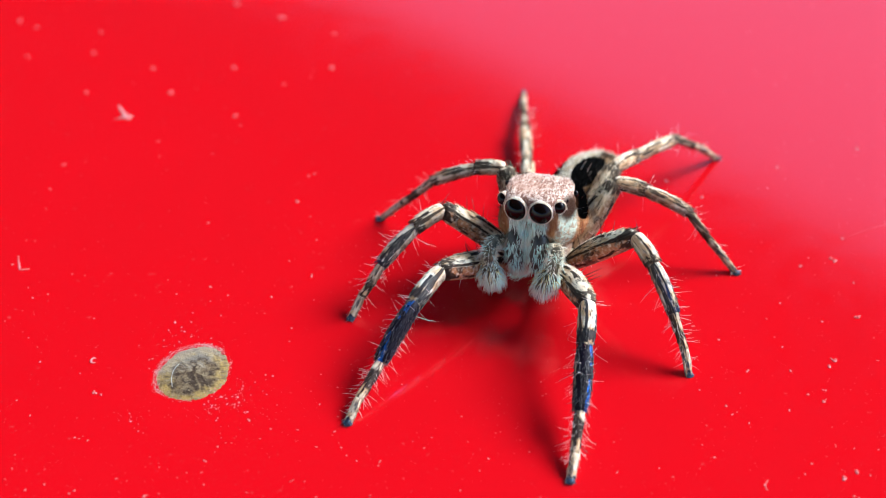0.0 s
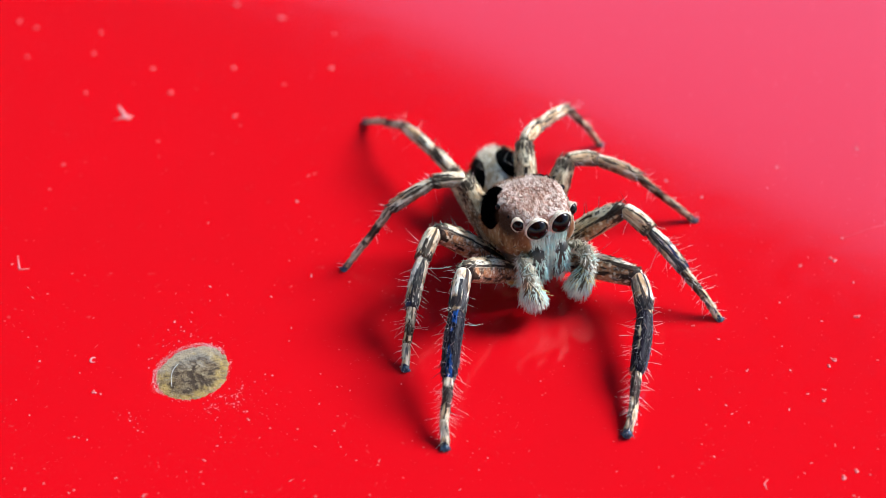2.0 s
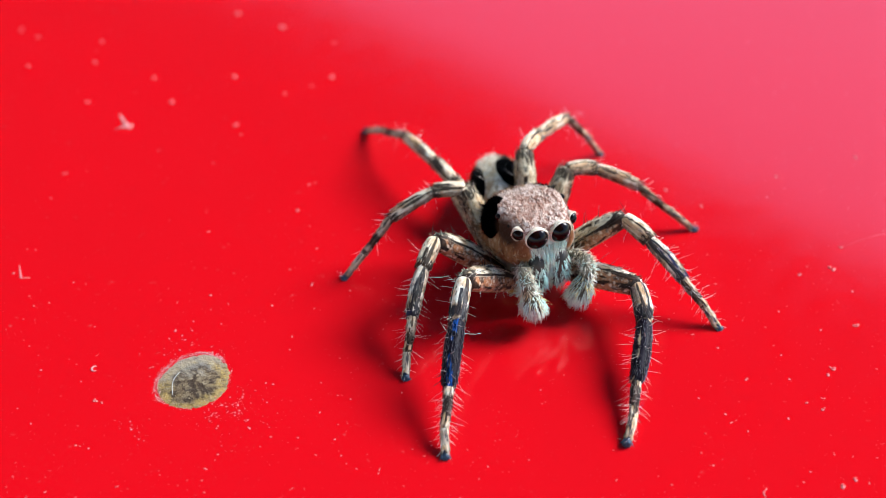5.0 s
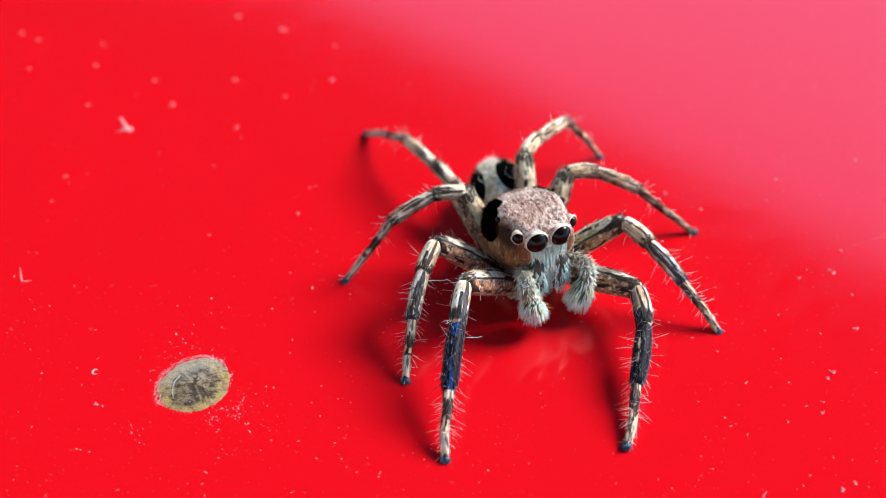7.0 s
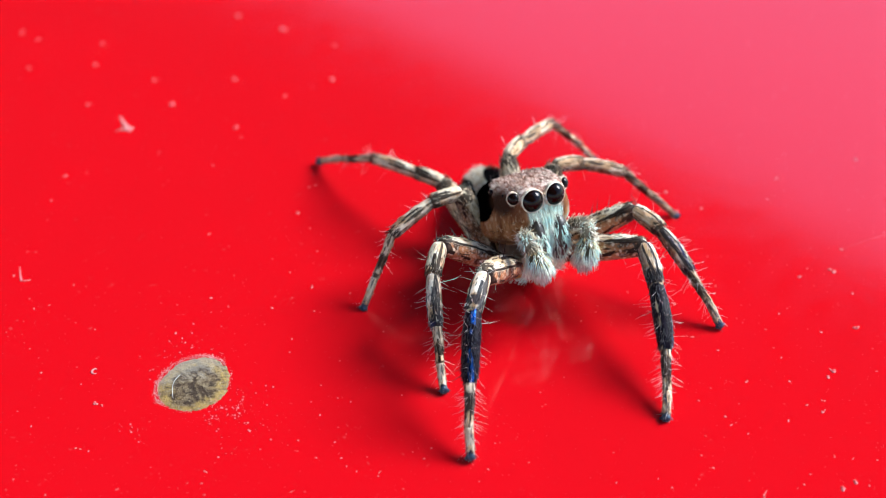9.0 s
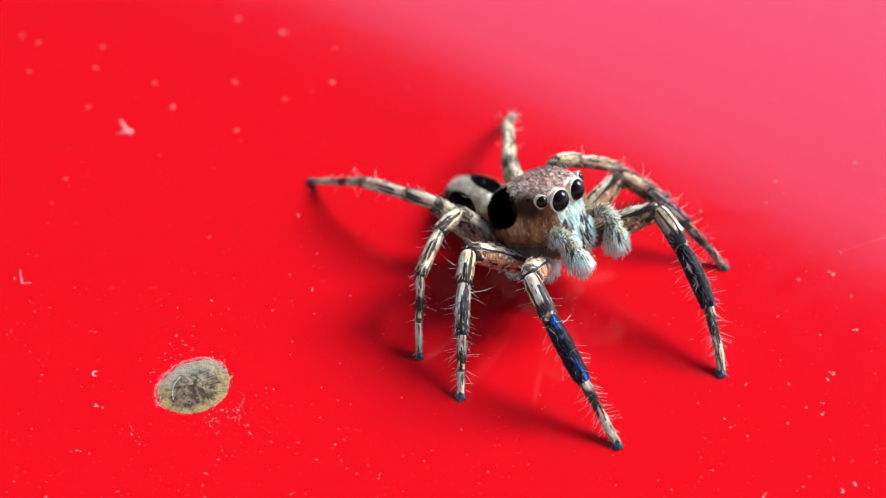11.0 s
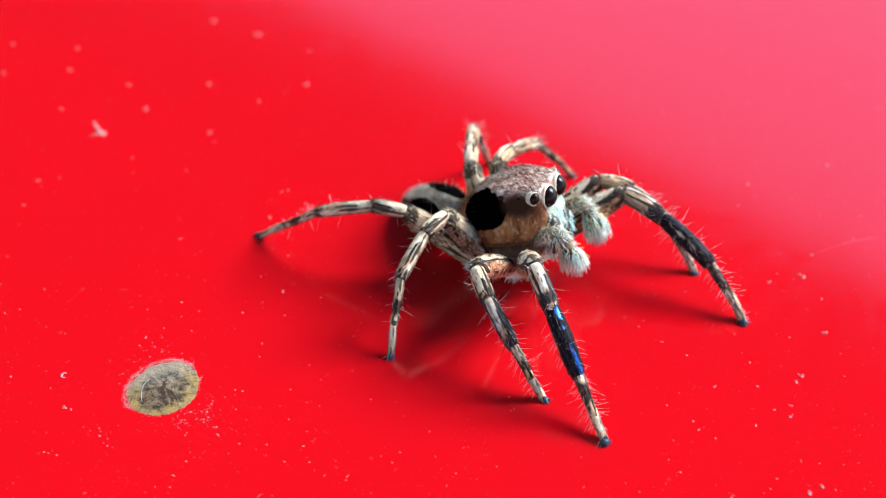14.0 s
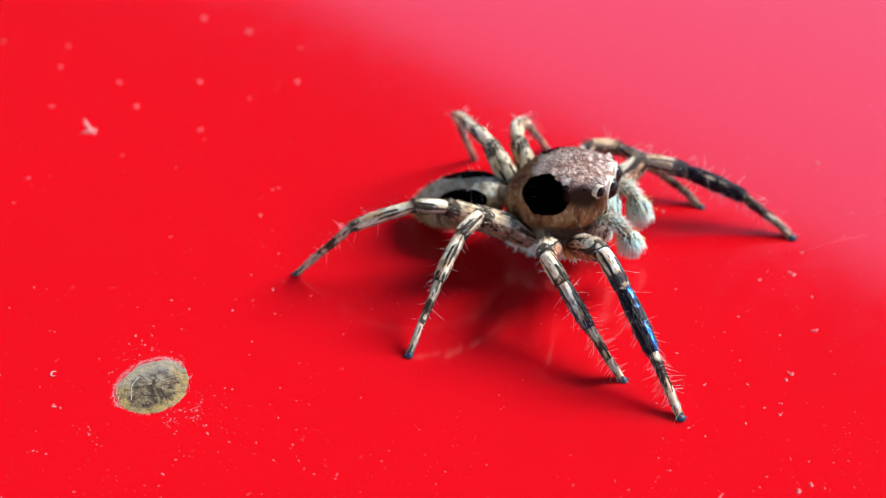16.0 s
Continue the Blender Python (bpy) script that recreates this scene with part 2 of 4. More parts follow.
RED = red_paint()
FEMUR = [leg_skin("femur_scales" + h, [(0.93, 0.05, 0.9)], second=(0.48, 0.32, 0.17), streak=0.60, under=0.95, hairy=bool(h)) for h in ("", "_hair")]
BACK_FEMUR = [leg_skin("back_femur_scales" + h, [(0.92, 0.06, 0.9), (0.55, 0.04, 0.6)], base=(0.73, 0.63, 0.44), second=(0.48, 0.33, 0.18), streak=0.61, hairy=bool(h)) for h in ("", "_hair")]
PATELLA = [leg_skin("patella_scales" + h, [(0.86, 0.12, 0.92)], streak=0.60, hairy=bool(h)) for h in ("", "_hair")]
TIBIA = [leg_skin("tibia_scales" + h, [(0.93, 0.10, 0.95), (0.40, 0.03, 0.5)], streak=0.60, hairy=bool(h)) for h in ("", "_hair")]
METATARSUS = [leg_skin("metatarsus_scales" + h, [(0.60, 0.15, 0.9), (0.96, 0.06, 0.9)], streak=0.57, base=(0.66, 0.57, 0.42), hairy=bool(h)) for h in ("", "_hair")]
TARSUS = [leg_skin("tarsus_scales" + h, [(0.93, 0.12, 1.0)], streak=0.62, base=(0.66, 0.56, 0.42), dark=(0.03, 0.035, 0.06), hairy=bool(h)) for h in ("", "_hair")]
DARK_TIBIA = [sheen_skin("blue_black_scales"), plain("blue_black_hair", (0.003, 0.003, 0.005), (0.010, 0.010, 0.026), 3000, 0.4, 0, 0)]
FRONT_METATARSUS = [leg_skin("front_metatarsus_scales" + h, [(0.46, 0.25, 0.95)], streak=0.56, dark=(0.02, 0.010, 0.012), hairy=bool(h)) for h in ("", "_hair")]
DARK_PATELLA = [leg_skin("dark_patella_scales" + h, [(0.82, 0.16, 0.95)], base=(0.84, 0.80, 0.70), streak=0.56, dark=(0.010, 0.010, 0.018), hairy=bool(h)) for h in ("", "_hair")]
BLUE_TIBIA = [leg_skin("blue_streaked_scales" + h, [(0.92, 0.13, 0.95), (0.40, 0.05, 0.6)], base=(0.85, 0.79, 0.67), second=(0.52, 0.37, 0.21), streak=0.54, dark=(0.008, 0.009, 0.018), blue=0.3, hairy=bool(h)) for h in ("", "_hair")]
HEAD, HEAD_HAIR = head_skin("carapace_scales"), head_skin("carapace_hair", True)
TAIL, TAIL_HAIR = tail_skin("abdomen_scales"), tail_skin("abdomen_hair", True)
PALE_HAIR = plain("pale_hair", (0.88, 0.94, 0.80), (0.62, 0.92, 0.86), 1500, 0.45, 0.3, 0)
FINE_HAIR = plain("fine_hair", (0.86, 0.58, 0.54), (0.93, 0.86, 0.80), 4000, 0.4, 0.15, 0)
YELLOW_HAIR = plain("yellow_hair", (0.58, 0.40, 0.08), (0.80, 0.66, 0.30), 2500, 0.45, 0.3, 0)
DARK_SPINE = plain("dark_spine", (0.012, 0.008, 0.008), (0.03, 0.018, 0.014), 4000, 0.35, 0, 0)
COXA = plain("coxa_skin", (0.52, 0.46, 0.40), (0.72, 0.68, 0.62), 2500, 0.4)
AMBER = plain("amber_joint", (0.42, 0.17, 0.03), (0.58, 0.32, 0.09), 2500, 0.3)
BELLY = plain("belly_skin", (0.20, 0.12, 0.08), (0.32, 0.22, 0.14), 2500, 0.55)
JAW = plain("jaw_skin", (0.025, 0.02, 0.015), (0.07, 0.055, 0.04), 2500, 0.4)
PALP = plain("palp_skin", (0.05, 0.04, 0.02), (0.24, 0.20, 0.13), 3000, 0.5)
PALP_END = palp_end_skin()
EYE = plain("eye_lens", (0.003, 0.002, 0.002), (0.010, 0.003, 0.002), 1500, 0.04, 0, 0, Specular_IOR_Level=0.14)
EYE_RIM = plain("eye_rim", (0.60, 0.47, 0.34), (0.76, 0.68, 0.54), 6000, 0.5)
FOOT = plain("foot_tuft", (0.008, 0.02, 0.05), (0.02, 0.065, 0.13), 9000, 0.45, 0.4)
TAN_HAIR = plain("tan_hair", (0.66, 0.54, 0.34), (0.92, 0.90, 0.78), 2500, 0.5, 0.2, 0)
POWDER = plain("white_powder", (0.52, 0.05, 0.055), (0.57, 0.19, 0.20), 2500, 0.7, Specular_IOR_Level=0.15)
GREY_HAIR = plain("grey_hair", (0.34, 0.35, 0.33), (0.62, 0.64, 0.60), 2500, 0.45, 0.4, 0)
CHIP = plain("pale_dust", (0.52, 0.055, 0.055), (0.60, 0.21, 0.20), 2500, 0.7, Specular_IOR_Level=0.15)
RIM = plain("crust_powder", (0.52, 0.13, 0.13), (0.57, 0.33, 0.31), 2500, 0.7, Specular_IOR_Level=0.2)
NIB = plain("dull_nib", (0.53, 0.03, 0.034), (0.57, 0.085, 0.09), 2500, 0.5)
DUST = plain("fine_dust", (0.50, 0.010, 0.012), (0.56, 0.07, 0.07), 1200, 0.6, Specular_IOR_Level=0.12)
GROUND = plain("concrete", (0.24, 0.235, 0.22), (0.31, 0.305, 0.29), 6, 0.8)
ROOF = plain("dark_timber", (0.008, 0.007, 0.0065), (0.013, 0.012, 0.011), 9, 0.8)


def crust_skin():
    n = Nodes("dried_crust")
    o = n.coord("Object")
    xyz = n.split(o)[:3]
    x, y = xyz[0], xyz[1]
    ex, ey = n.math("MULTIPLY", x, 1 / 0.00152), n.math("MULTIPLY", y, 1 / 0.00117)
    r = n.math("SQRT", n.math("ADD", n.math("MULTIPLY", ex, ex), n.math("MULTIPLY", ey, ey)))
    r = n.math("ADD", r, n.math("MULTIPLY", n.math("SUBTRACT", n.noise(o, 1500, 5, 0.7), 0.5), 1.3))
    heart = n.mix(n.ramp(n.noise(o, 3200, 5, 0.75), 0.44, 0.58), (0.034, 0.019, 0.009), (0.12, 0.08, 0.04))
    shell = n.mix(n.ramp(n.noise(o, 2400, 5, 0.75), 0.44, 0.58), (0.30, 0.205, 0.06), (0.15, 0.10, 0.04))
    col = n.mix(n.ramp(r, 0.55, 0.80), heart, shell)
    col = n.mix(n.ramp(n.noise(o, 6000, 4, 0.7), 0.52, 0.58, 0.0, 0.5), col, (0.19, 0.145, 0.085))
    # the powdered upper side, thinning out inwards
    rise = n.math("ADD", n.math("MULTIPLY", x, 0.62), n.math("MULTIPLY", y, 0.78))
    powder = n.ramp(n.math("ADD", rise, n.math("MULTIPLY", n.math("SUBTRACT", n.noise(o, 3600, 5, 0.75), 0.5), 0.0026)), 0.0001, 0.0008)
    col = n.mix(n.math("MULTIPLY", powder, 0.6), col, (0.27, 0.24, 0.195))
    col = n.mix(n.ramp(n.noise(o, 8000, 3, 0.7), 0.58, 0.64, 0.0, 0.5), col, (0.33, 0.26, 0.16))
    n.bump(n.noise(o, 4500, 4, 0.75), 0.8, 0.00009)
    return n.set(Base_Color=col, Roughness=0.6, Specular_IOR_Level=0.2)


CRUST = crust_skin()

# ---- building ----


def part(name, geo, material, parent=None, label="", kind="", smooth=True):
    """One mesh object from (vertices in millimetres, faces)."""
    verts, faces = geo
    me = bpy.data.meshes.new(name)
    me.from_pydata([tuple(v) for v in (np.asarray(verts, float) * MM).tolist()], [], [tuple(f) for f in faces])
    me.polygons.foreach_set("use_smooth", [smooth] * len(me.polygons))
    me.materials.append(material)
    me.update()
    ob = new(name, me)
    ob.parent = parent
    return tagged(ob, label, kind=kind)


def join(*geos):
    verts, faces, at = [], [], 0
    for v, f in geos:
        verts.append(np.asarray(v, float))
        faces += [tuple(i + at for i in q) for q in f]
        at += len(v)
    return np.concatenate(verts), faces


def loft(rings):
    """A closed skin over rings of equal count."""
    rings = [np.asarray(r, float) for r in rings]
    m, k = len(rings[0]), len(rings)
    verts = np.concatenate(rings + [rings[0].mean(0)[None], rings[-1].mean(0)[None]])
    faces = [(a * m + i, a * m + (i + 1) % m, (a + 1) * m + (i + 1) % m, (a + 1) * m + i) for a in range(k - 1) for i in range(m)]
    faces += [((i + 1) % m, i, k * m) for i in range(m)] + [((k - 1) * m + i, (k - 1) * m + (i + 1) % m, k * m + 1) for i in range(m)]
    return verts, faces


def tube(points, radii, m=12, tall=1.0):
    """A round limb along points."""
    p = np.asarray(points, float)
    rings = []
    tang = np.gradient(p, axis=0)
    for c, r, d in zip(p, radii, tang):
        d = d / np.linalg.norm(d)
        ref = np.array((0, 0, 1.0)) if abs(d[2]) < 0.9 else np.array((1.0, 0, 0))
        side = np.cross(ref, d)
        side /= np.linalg.norm(side)
        up = np.cross(d, side)
        a = np.linspace(0, 2 * np.pi, m, endpoint=False)[:, None]
        rings.append(c + r * (np.cos(a) * side + np.sin(a) * up * tall))
    return loft(rings)


def ball(centre, radii, m=16, k=10):
    a = np.linspace(0, np.pi, k + 2)[1:-1]
    ph = np.linspace(0, 2 * np.pi, m, endpoint=False)
    return loft([np.array(centre) + np.array(radii) * np.stack([0 * ph + np.cos(t), np.sin(t) * np.cos(ph), np.sin(t) * np.sin(ph)], 1) for t in a])


def sample(geo, count, rng):
    """Points and outward normals spread evenly over a skin."""
    v, faces = geo
    v = np.asarray(v, float)
    tri = np.array([t for f in faces for t in ([f] if len(f) == 3 else [(f[0], f[1], f[2]), (f[0], f[2], f[3])])])
    a, b, c = v[tri[:, 0]], v[tri[:, 1]], v[tri[:, 2]]
    nrm = np.cross(b - a, c - a)
    area = np.linalg.norm(nrm, axis=1)
    pick = rng.choice(len(tri), count, p=area / area.sum())
    u, w = rng.random(count), rng.random(count)
    flip = u + w > 1
    u[flip], w[flip] = 1 - u[flip], 1 - w[flip]
    pts = a[pick] + (b - a)[pick] * u[:, None] + (c - a)[pick] * w[:, None]
    nn = nrm[pick] / (area[pick][:, None] + 1e-12)
    if ((pts - v.mean(0)) * nn).sum() < 0:
        nn = -nn
    return pts, nn


def hairs(points, dirs, lengths, thick, bend=None):
    """Tapered three-sided hairs; bend: a vector added to the tip."""
    n = len(points)
    d = dirs / np.linalg.norm(dirs, axis=1, keepdims=True)
    ref = np.where(np.abs(d[:, 2:3]) < 0.8, np.array([[0, 0, 1.0]]), np.array([[1.0, 0, 0]]))
    s = np.cross(d, ref)
    s /= np.linalg.norm(s, axis=1, keepdims=True)
    u = np.cross(d, s)
    lengths = np.broadcast_to(lengths, (n,))[:, None]
    thick = np.broadcast_to(thick, (n,))[:, None]
    bend = np.zeros((n, 3)) if bend is None else bend
    rows = []
    for at, w in ((-0.06, 1.0), (0.55, 0.7)):
        for k in range(3):
            a = 2 * np.pi * k / 3
            rows.append(points + d * lengths * at + bend * at * at * (at > 0) + thick * w * (np.cos(a) * s + np.sin(a) * u))
    rows.append(points + d * lengths + bend)
    verts = np.stack(rows, 1).reshape(-1, 3)
    faces = []
    for i in range(n):
        o = 7 * i
        faces += [(o, o + 1, o + 4, o + 3), (o + 1, o + 2, o + 5, o + 4), (o + 2, o, o + 3, o + 5), (o + 3, o + 4, o + 6), (o + 4, o + 5, o + 6), (o + 5, o + 3, o + 6)]
    return verts, faces


# ---- the place ----
def box(x0, y0, z0, x1, y1, z1, cut):
    """A box in metres with cut edges, as (vertices in millimetres, faces)."""
    bm = bmesh.new()
    bmesh.ops.create_cube(bm, size=1)
    for v in bm.verts:
        v.co = Vector(((x0 + x1) / 2 + v.co.x * (x1 - x0), (y0 + y1) / 2 + v.co.y * (y1 - y0), (z0 + z1) / 2 + v.co.z * (z1 - z0)))
    bmesh.ops.bevel(bm, geom=bm.edges[:], offset=cut, segments=3, affect="EDGES", profile=0.5)
    geo = (np.array([v.co for v in bm.verts]) * 1000, [[v.index for v in f.verts] for f in bm.faces])
    bm.free()
    return geo


def place():
    tagged(part("red_panel", box(-0.7, -0.7, -0.75, 0.7, 0.9, 0.0, 0.03), RED, smooth=False), "glossy red painted metal panel with fine dust", "panel", kind="structure")
    ground = part("ground", ([(-3e5, -3e5, -750), (3e5, -3e5, -750), (3e5, 3e5, -750), (-3e5, 3e5, -750)], [(0, 1, 2, 3)]), GROUND, smooth=False)
    tagged(ground, "grey concrete ground around the panel", "ground", kind="structure")
    # a dark canopy overhead, whose far edge shows in the paint
    # the wing and near side are added out of view to block sky light
    roof = part("canopy", join(box(-5.0, -8.0, 0.0, 1.6, 0.0, 0.08, 0.01), box(1.6, -8.0, 0.0, 8.0, -2.6, 0.08, 0.01)), ROOF, smooth=False)
    roof.matrix_world = pose(0.33, 3.44, 2.4, 0, 0, -41.6)
    tagged(roof, "dark timber canopy above the red panel", "canopy", kind="structure")
    for y in (-7.8, -4.0, -0.3):
        for x in (-4.8,):
            post = part("canopy_post", box(-0.05, -0.05, -3.15, 0.05, 0.05, 0.0, 0.005), ROOF, roof, smooth=False)
            post.location = (x, y, 0.0)


place()

# ---- the spider ----
# body (mm, degrees), abdomen (yaw, pitch), then eight legs: way, lift, lean and four bends in degrees; left legs first
STANCES = []
STANCES.append(([3.55, -1.09, 1.31, -111.31, -11.97, 4.63], [-11.5, 2.0], [
    [33.7, 8.2, -26.2, 41.2, 2.1, 3.6, 7.3],
    [73.9, 35.7, -14.8, 71.9, 12.8, 7.0, 8.6],
    [139.2, 56.1, -33.7, 74.4, 13.2, 25.1, -0.6],
    [157.4, 47.8, -4.2, 44.4, 3.2, 28.3, 8.8],
    [29.4, 13.1, -21.5, 37.8, 8.9, -0.3, 8.6],
    [58.6, 38.5, -16.4, 63.5, 15.9, 11.0, 7.2],
    [107.8, 73.0, -18.0, 83.0, 15.7, 16.9, 0.9],
    [158.9, 15.5, 9.3, 2.7, -2.1, 10.6, 6.6],
]))
STANCES.append(([3.02, -0.85, 1.13, -74.36, -0.71, -0.44], [-20.6, -16.4], [
    [36.0, 16.2, -66.9, 56.0, 14.3, -1.6, 6.9],
    [61.7, 45.5, -20.2, 68.1, 13.0, 7.8, 7.3],
    [128.1, 56.2, -41.2, 70.8, 22.6, 14.3, 2.7],
    [153.0, 57.7, -29.5, 62.4, 15.5, 32.7, 9.3],
    [52.6, 32.4, -32.7, 57.1, 4.3, 1.6, 12.0],
    [91.0, 44.2, -33.2, 69.7, 16.1, 9.2, 7.8],
    [141.2, 61.1, -45.8, 76.2, 24.1, 19.5, 0.4],
    [168.3, 20.1, -13.1, 18.9, 5.3, 19.2, 8.6],
]))
STANCES.append(([3.02, -0.88, 1.12, -66.40, -1.02, 2.20], [-18.5, -15.1], [
    [29.9, 13.1, -70.5, 53.9, 15.5, -2.6, 10.0],
    [54.8, 41.8, -23.2, 71.7, 9.2, 3.4, 6.8],
    [125.7, 48.2, -49.5, 72.1, 22.0, 14.4, 0.1],
    [161.2, 57.1, -35.3, 68.0, 10.3, 40.5, 9.9],
    [62.6, 35.7, -32.8, 59.9, 2.9, 2.0, 14.0],
    [98.7, 42.4, -49.3, 78.1, 12.1, 5.5, 6.8],
    [157.4, 61.6, -52.4, 71.8, 28.3, 20.5, 0.0],
    [176.4, 22.3, -11.4, 19.2, 6.2, 19.2, 8.5],
]))
STANCES.append(([2.95, -0.56, 1.61, -58.31, -25.62, -3.61], [-19.9, 2.0], [
    [35.0, 9.5, -34.2, 73.8, 5.4, 9.5, 4.5],
    [54.0, 15.9, -23.3, 61.0, 19.6, 3.5, 6.9],
    [108.2, 63.9, -20.0, 75.3, 11.9, 29.0, 2.3],
    [179.4, 79.2, -61.8, 74.0, 9.0, 42.2, 8.4],
    [44.8, 10.9, 3.1, 34.6, 33.2, 6.1, 10.6],
    [71.5, 26.9, -16.7, 73.0, 25.3, 0.8, 3.8],
    [79.5, 67.7, 17.5, 78.6, 20.6, 34.5, 2.1],
    [157.1, 57.9, -0.8, 50.3, -0.7, 13.3, 2.6],
]))
STANCES.append(([3.55, -0.32, 1.44, -41.76, -19.25, -2.41], [-23.1, -3.0], [
    [30.3, 18.6, -39.7, 75.5, 7.8, 11.0, 9.0],
    [77.9, 25.4, -40.6, 82.4, 7.4, 7.7, 7.4],
    [89.4, 63.7, -10.9, 86.9, 7.5, 13.1, 7.4],
    [141.2, 53.4, -11.9, 56.7, -8.4, 19.3, 9.5],
    [53.6, 21.6, -21.7, 65.5, 12.0, -0.2, -1.2],
    [89.6, 36.2, -16.8, 76.8, 9.7, 1.2, 3.2],
    [119.8, 59.0, -32.3, 73.2, 22.5, 24.6, 5.6],
    [158.7, 47.0, 24.9, 37.8, 3.2, 15.9, 1.3],
]))
STANCES.append(([3.66, -0.20, 1.42, -25.34, -9.69, -5.43], [-30.5, -12.5], [
    [32.4, 28.8, -37.9, 65.0, 11.7, 12.2, 9.9],
    [43.6, 34.5, -30.5, 61.6, 23.7, 14.8, 8.0],
    [128.4, 66.7, -44.0, 77.9, 13.1, 32.3, 8.0],
    [189.9, 79.2, -75.4, 87.8, 7.0, 45.7, 11.1],
    [64.8, 31.5, -15.3, 67.0, 11.6, -2.1, -2.3],
    [88.0, 31.1, -36.7, 78.3, 16.8, -0.8, 10.9],
    [130.0, 60.0, -24.5, 71.4, 23.5, 26.7, 6.7],
    [155.7, 44.5, 20.6, 34.5, 23.2, 16.5, 1.3],
]))
STANCES.append(([4.55, 0.23, 1.50, -21.09, 1.71, -3.36], [-20.2, -35.0], [
    [30.7, 36.6, -49.7, 69.4, 7.3, 13.2, 8.9],
    [70.5, 30.5, -44.1, 59.5, 2.2, 19.2, 8.7],
    [143.1, 57.5, -54.6, 88.9, 5.0, 23.9, 8.6],
    [135.3, 37.5, -18.4, 66.9, -12.9, 9.5, 11.0],
    [56.4, 30.5, -28.6, 55.7, 6.1, -2.1, 20.3],
    [89.8, 33.4, -30.5, 66.9, 7.2, 1.9, 42.4],
    [126.2, 53.6, -21.9, 67.5, 23.0, 24.4, 11.0],
    [157.8, 19.5, 24.9, 27.5, 12.2, 10.9, 8.5],
]))
STANCES.append(([5.68, 0.85, 1.53, -14.69, 1.64, -2.26], [-8.4, -26.5], [
    [55.0, 23.9, -60.3, 57.2, 11.0, 14.3, 9.4],
    [86.0, 22.2, -69.0, 69.2, 26.2, 13.3, 8.4],
    [148.7, 57.2, -50.6, 71.0, 31.1, 20.6, 8.7],
    [181.8, 60.7, -54.9, 82.6, 9.5, 57.0, 12.9],
    [61.5, 34.7, -12.3, 51.6, 12.7, 5.7, 3.2],
    [90.0, 32.7, -43.0, 79.2, 2.1, -2.0, 21.3],
    [140.8, 39.9, -29.1, 59.8, 21.9, 3.8, 3.9],
    [153.8, 31.2, 7.1, 25.2, 27.9, 25.9, 1.8],
]))
STANCES.append(([2.95, -0.67, 1.15, -62.73, -9.56, 1.93], [-25.8, -3.3], [
    [22.1, 2.2, -67.5, 48.6, 16.3, -2.7, 10.7],
    [42.2, 34.9, -12.9, 70.9, 8.0, 3.3, 6.9],
    [110.6, 53.7, -37.2, 73.5, 21.0, 14.4, -0.0],
    [148.7, 67.7, -26.8, 67.6, 12.5, 40.5, 9.9],
    [62.3, 28.6, -25.3, 57.0, 3.6, 1.7, 12.0],
    [95.1, 41.4, -38.4, 77.3, 11.7, 4.7, 6.5],
    [150.2, 70.5, -40.8, 70.1, 29.5, 21.0, -0.1],
    [180.6, 32.8, -11.3, 20.0, 7.5, 19.4, 8.4],
]))
STANCES.append(([3.67, -0.15, 1.45, -23.61, -13.55, -7.75], [-32.6, -8.5], [
    [28.6, 25.2, -33.6, 64.0, 11.8, 12.6, 9.9],
    [39.8, 31.5, -26.4, 58.3, 25.9, 16.7, 8.1],
    [118.4, 71.5, -34.7, 77.3, 13.5, 32.6, 8.1],
    [206.5, 84.0, -93.5, 86.7, 6.5, 46.7, 11.5],
    [58.7, 26.3, -10.1, 65.3, 11.9, -2.1, -2.3],
    [86.2, 27.8, -30.8, 75.6, 18.7, -0.7, 11.4],
    [121.7, 60.8, -13.4, 72.6, 22.5, 25.9, 6.5],
    [153.9, 47.9, 24.5, 36.4, 21.7, 15.8, 1.5],
]))
LENGTHS = [[3.50, 1.62, 2.44, 1.49, 0.91], [3.38, 1.19, 1.78, 1.29, 0.89], [3.00, 1.12, 1.82, 1.64, 1.18], [3.20, 1.23, 2.37, 1.67, 1.39]]
HIPS = ((0.72, 0.82, -0.66), (0.18, 0.97, -0.71), (-0.69, 0.97, -0.71), (-1.36, 0.82, -0.66))
LEG_SCALE = (1.0, 0.93, 0.84, 0.84)
SEGMENTS = ("femur", "patella", "tibia", "metatarsus", "tarsus")


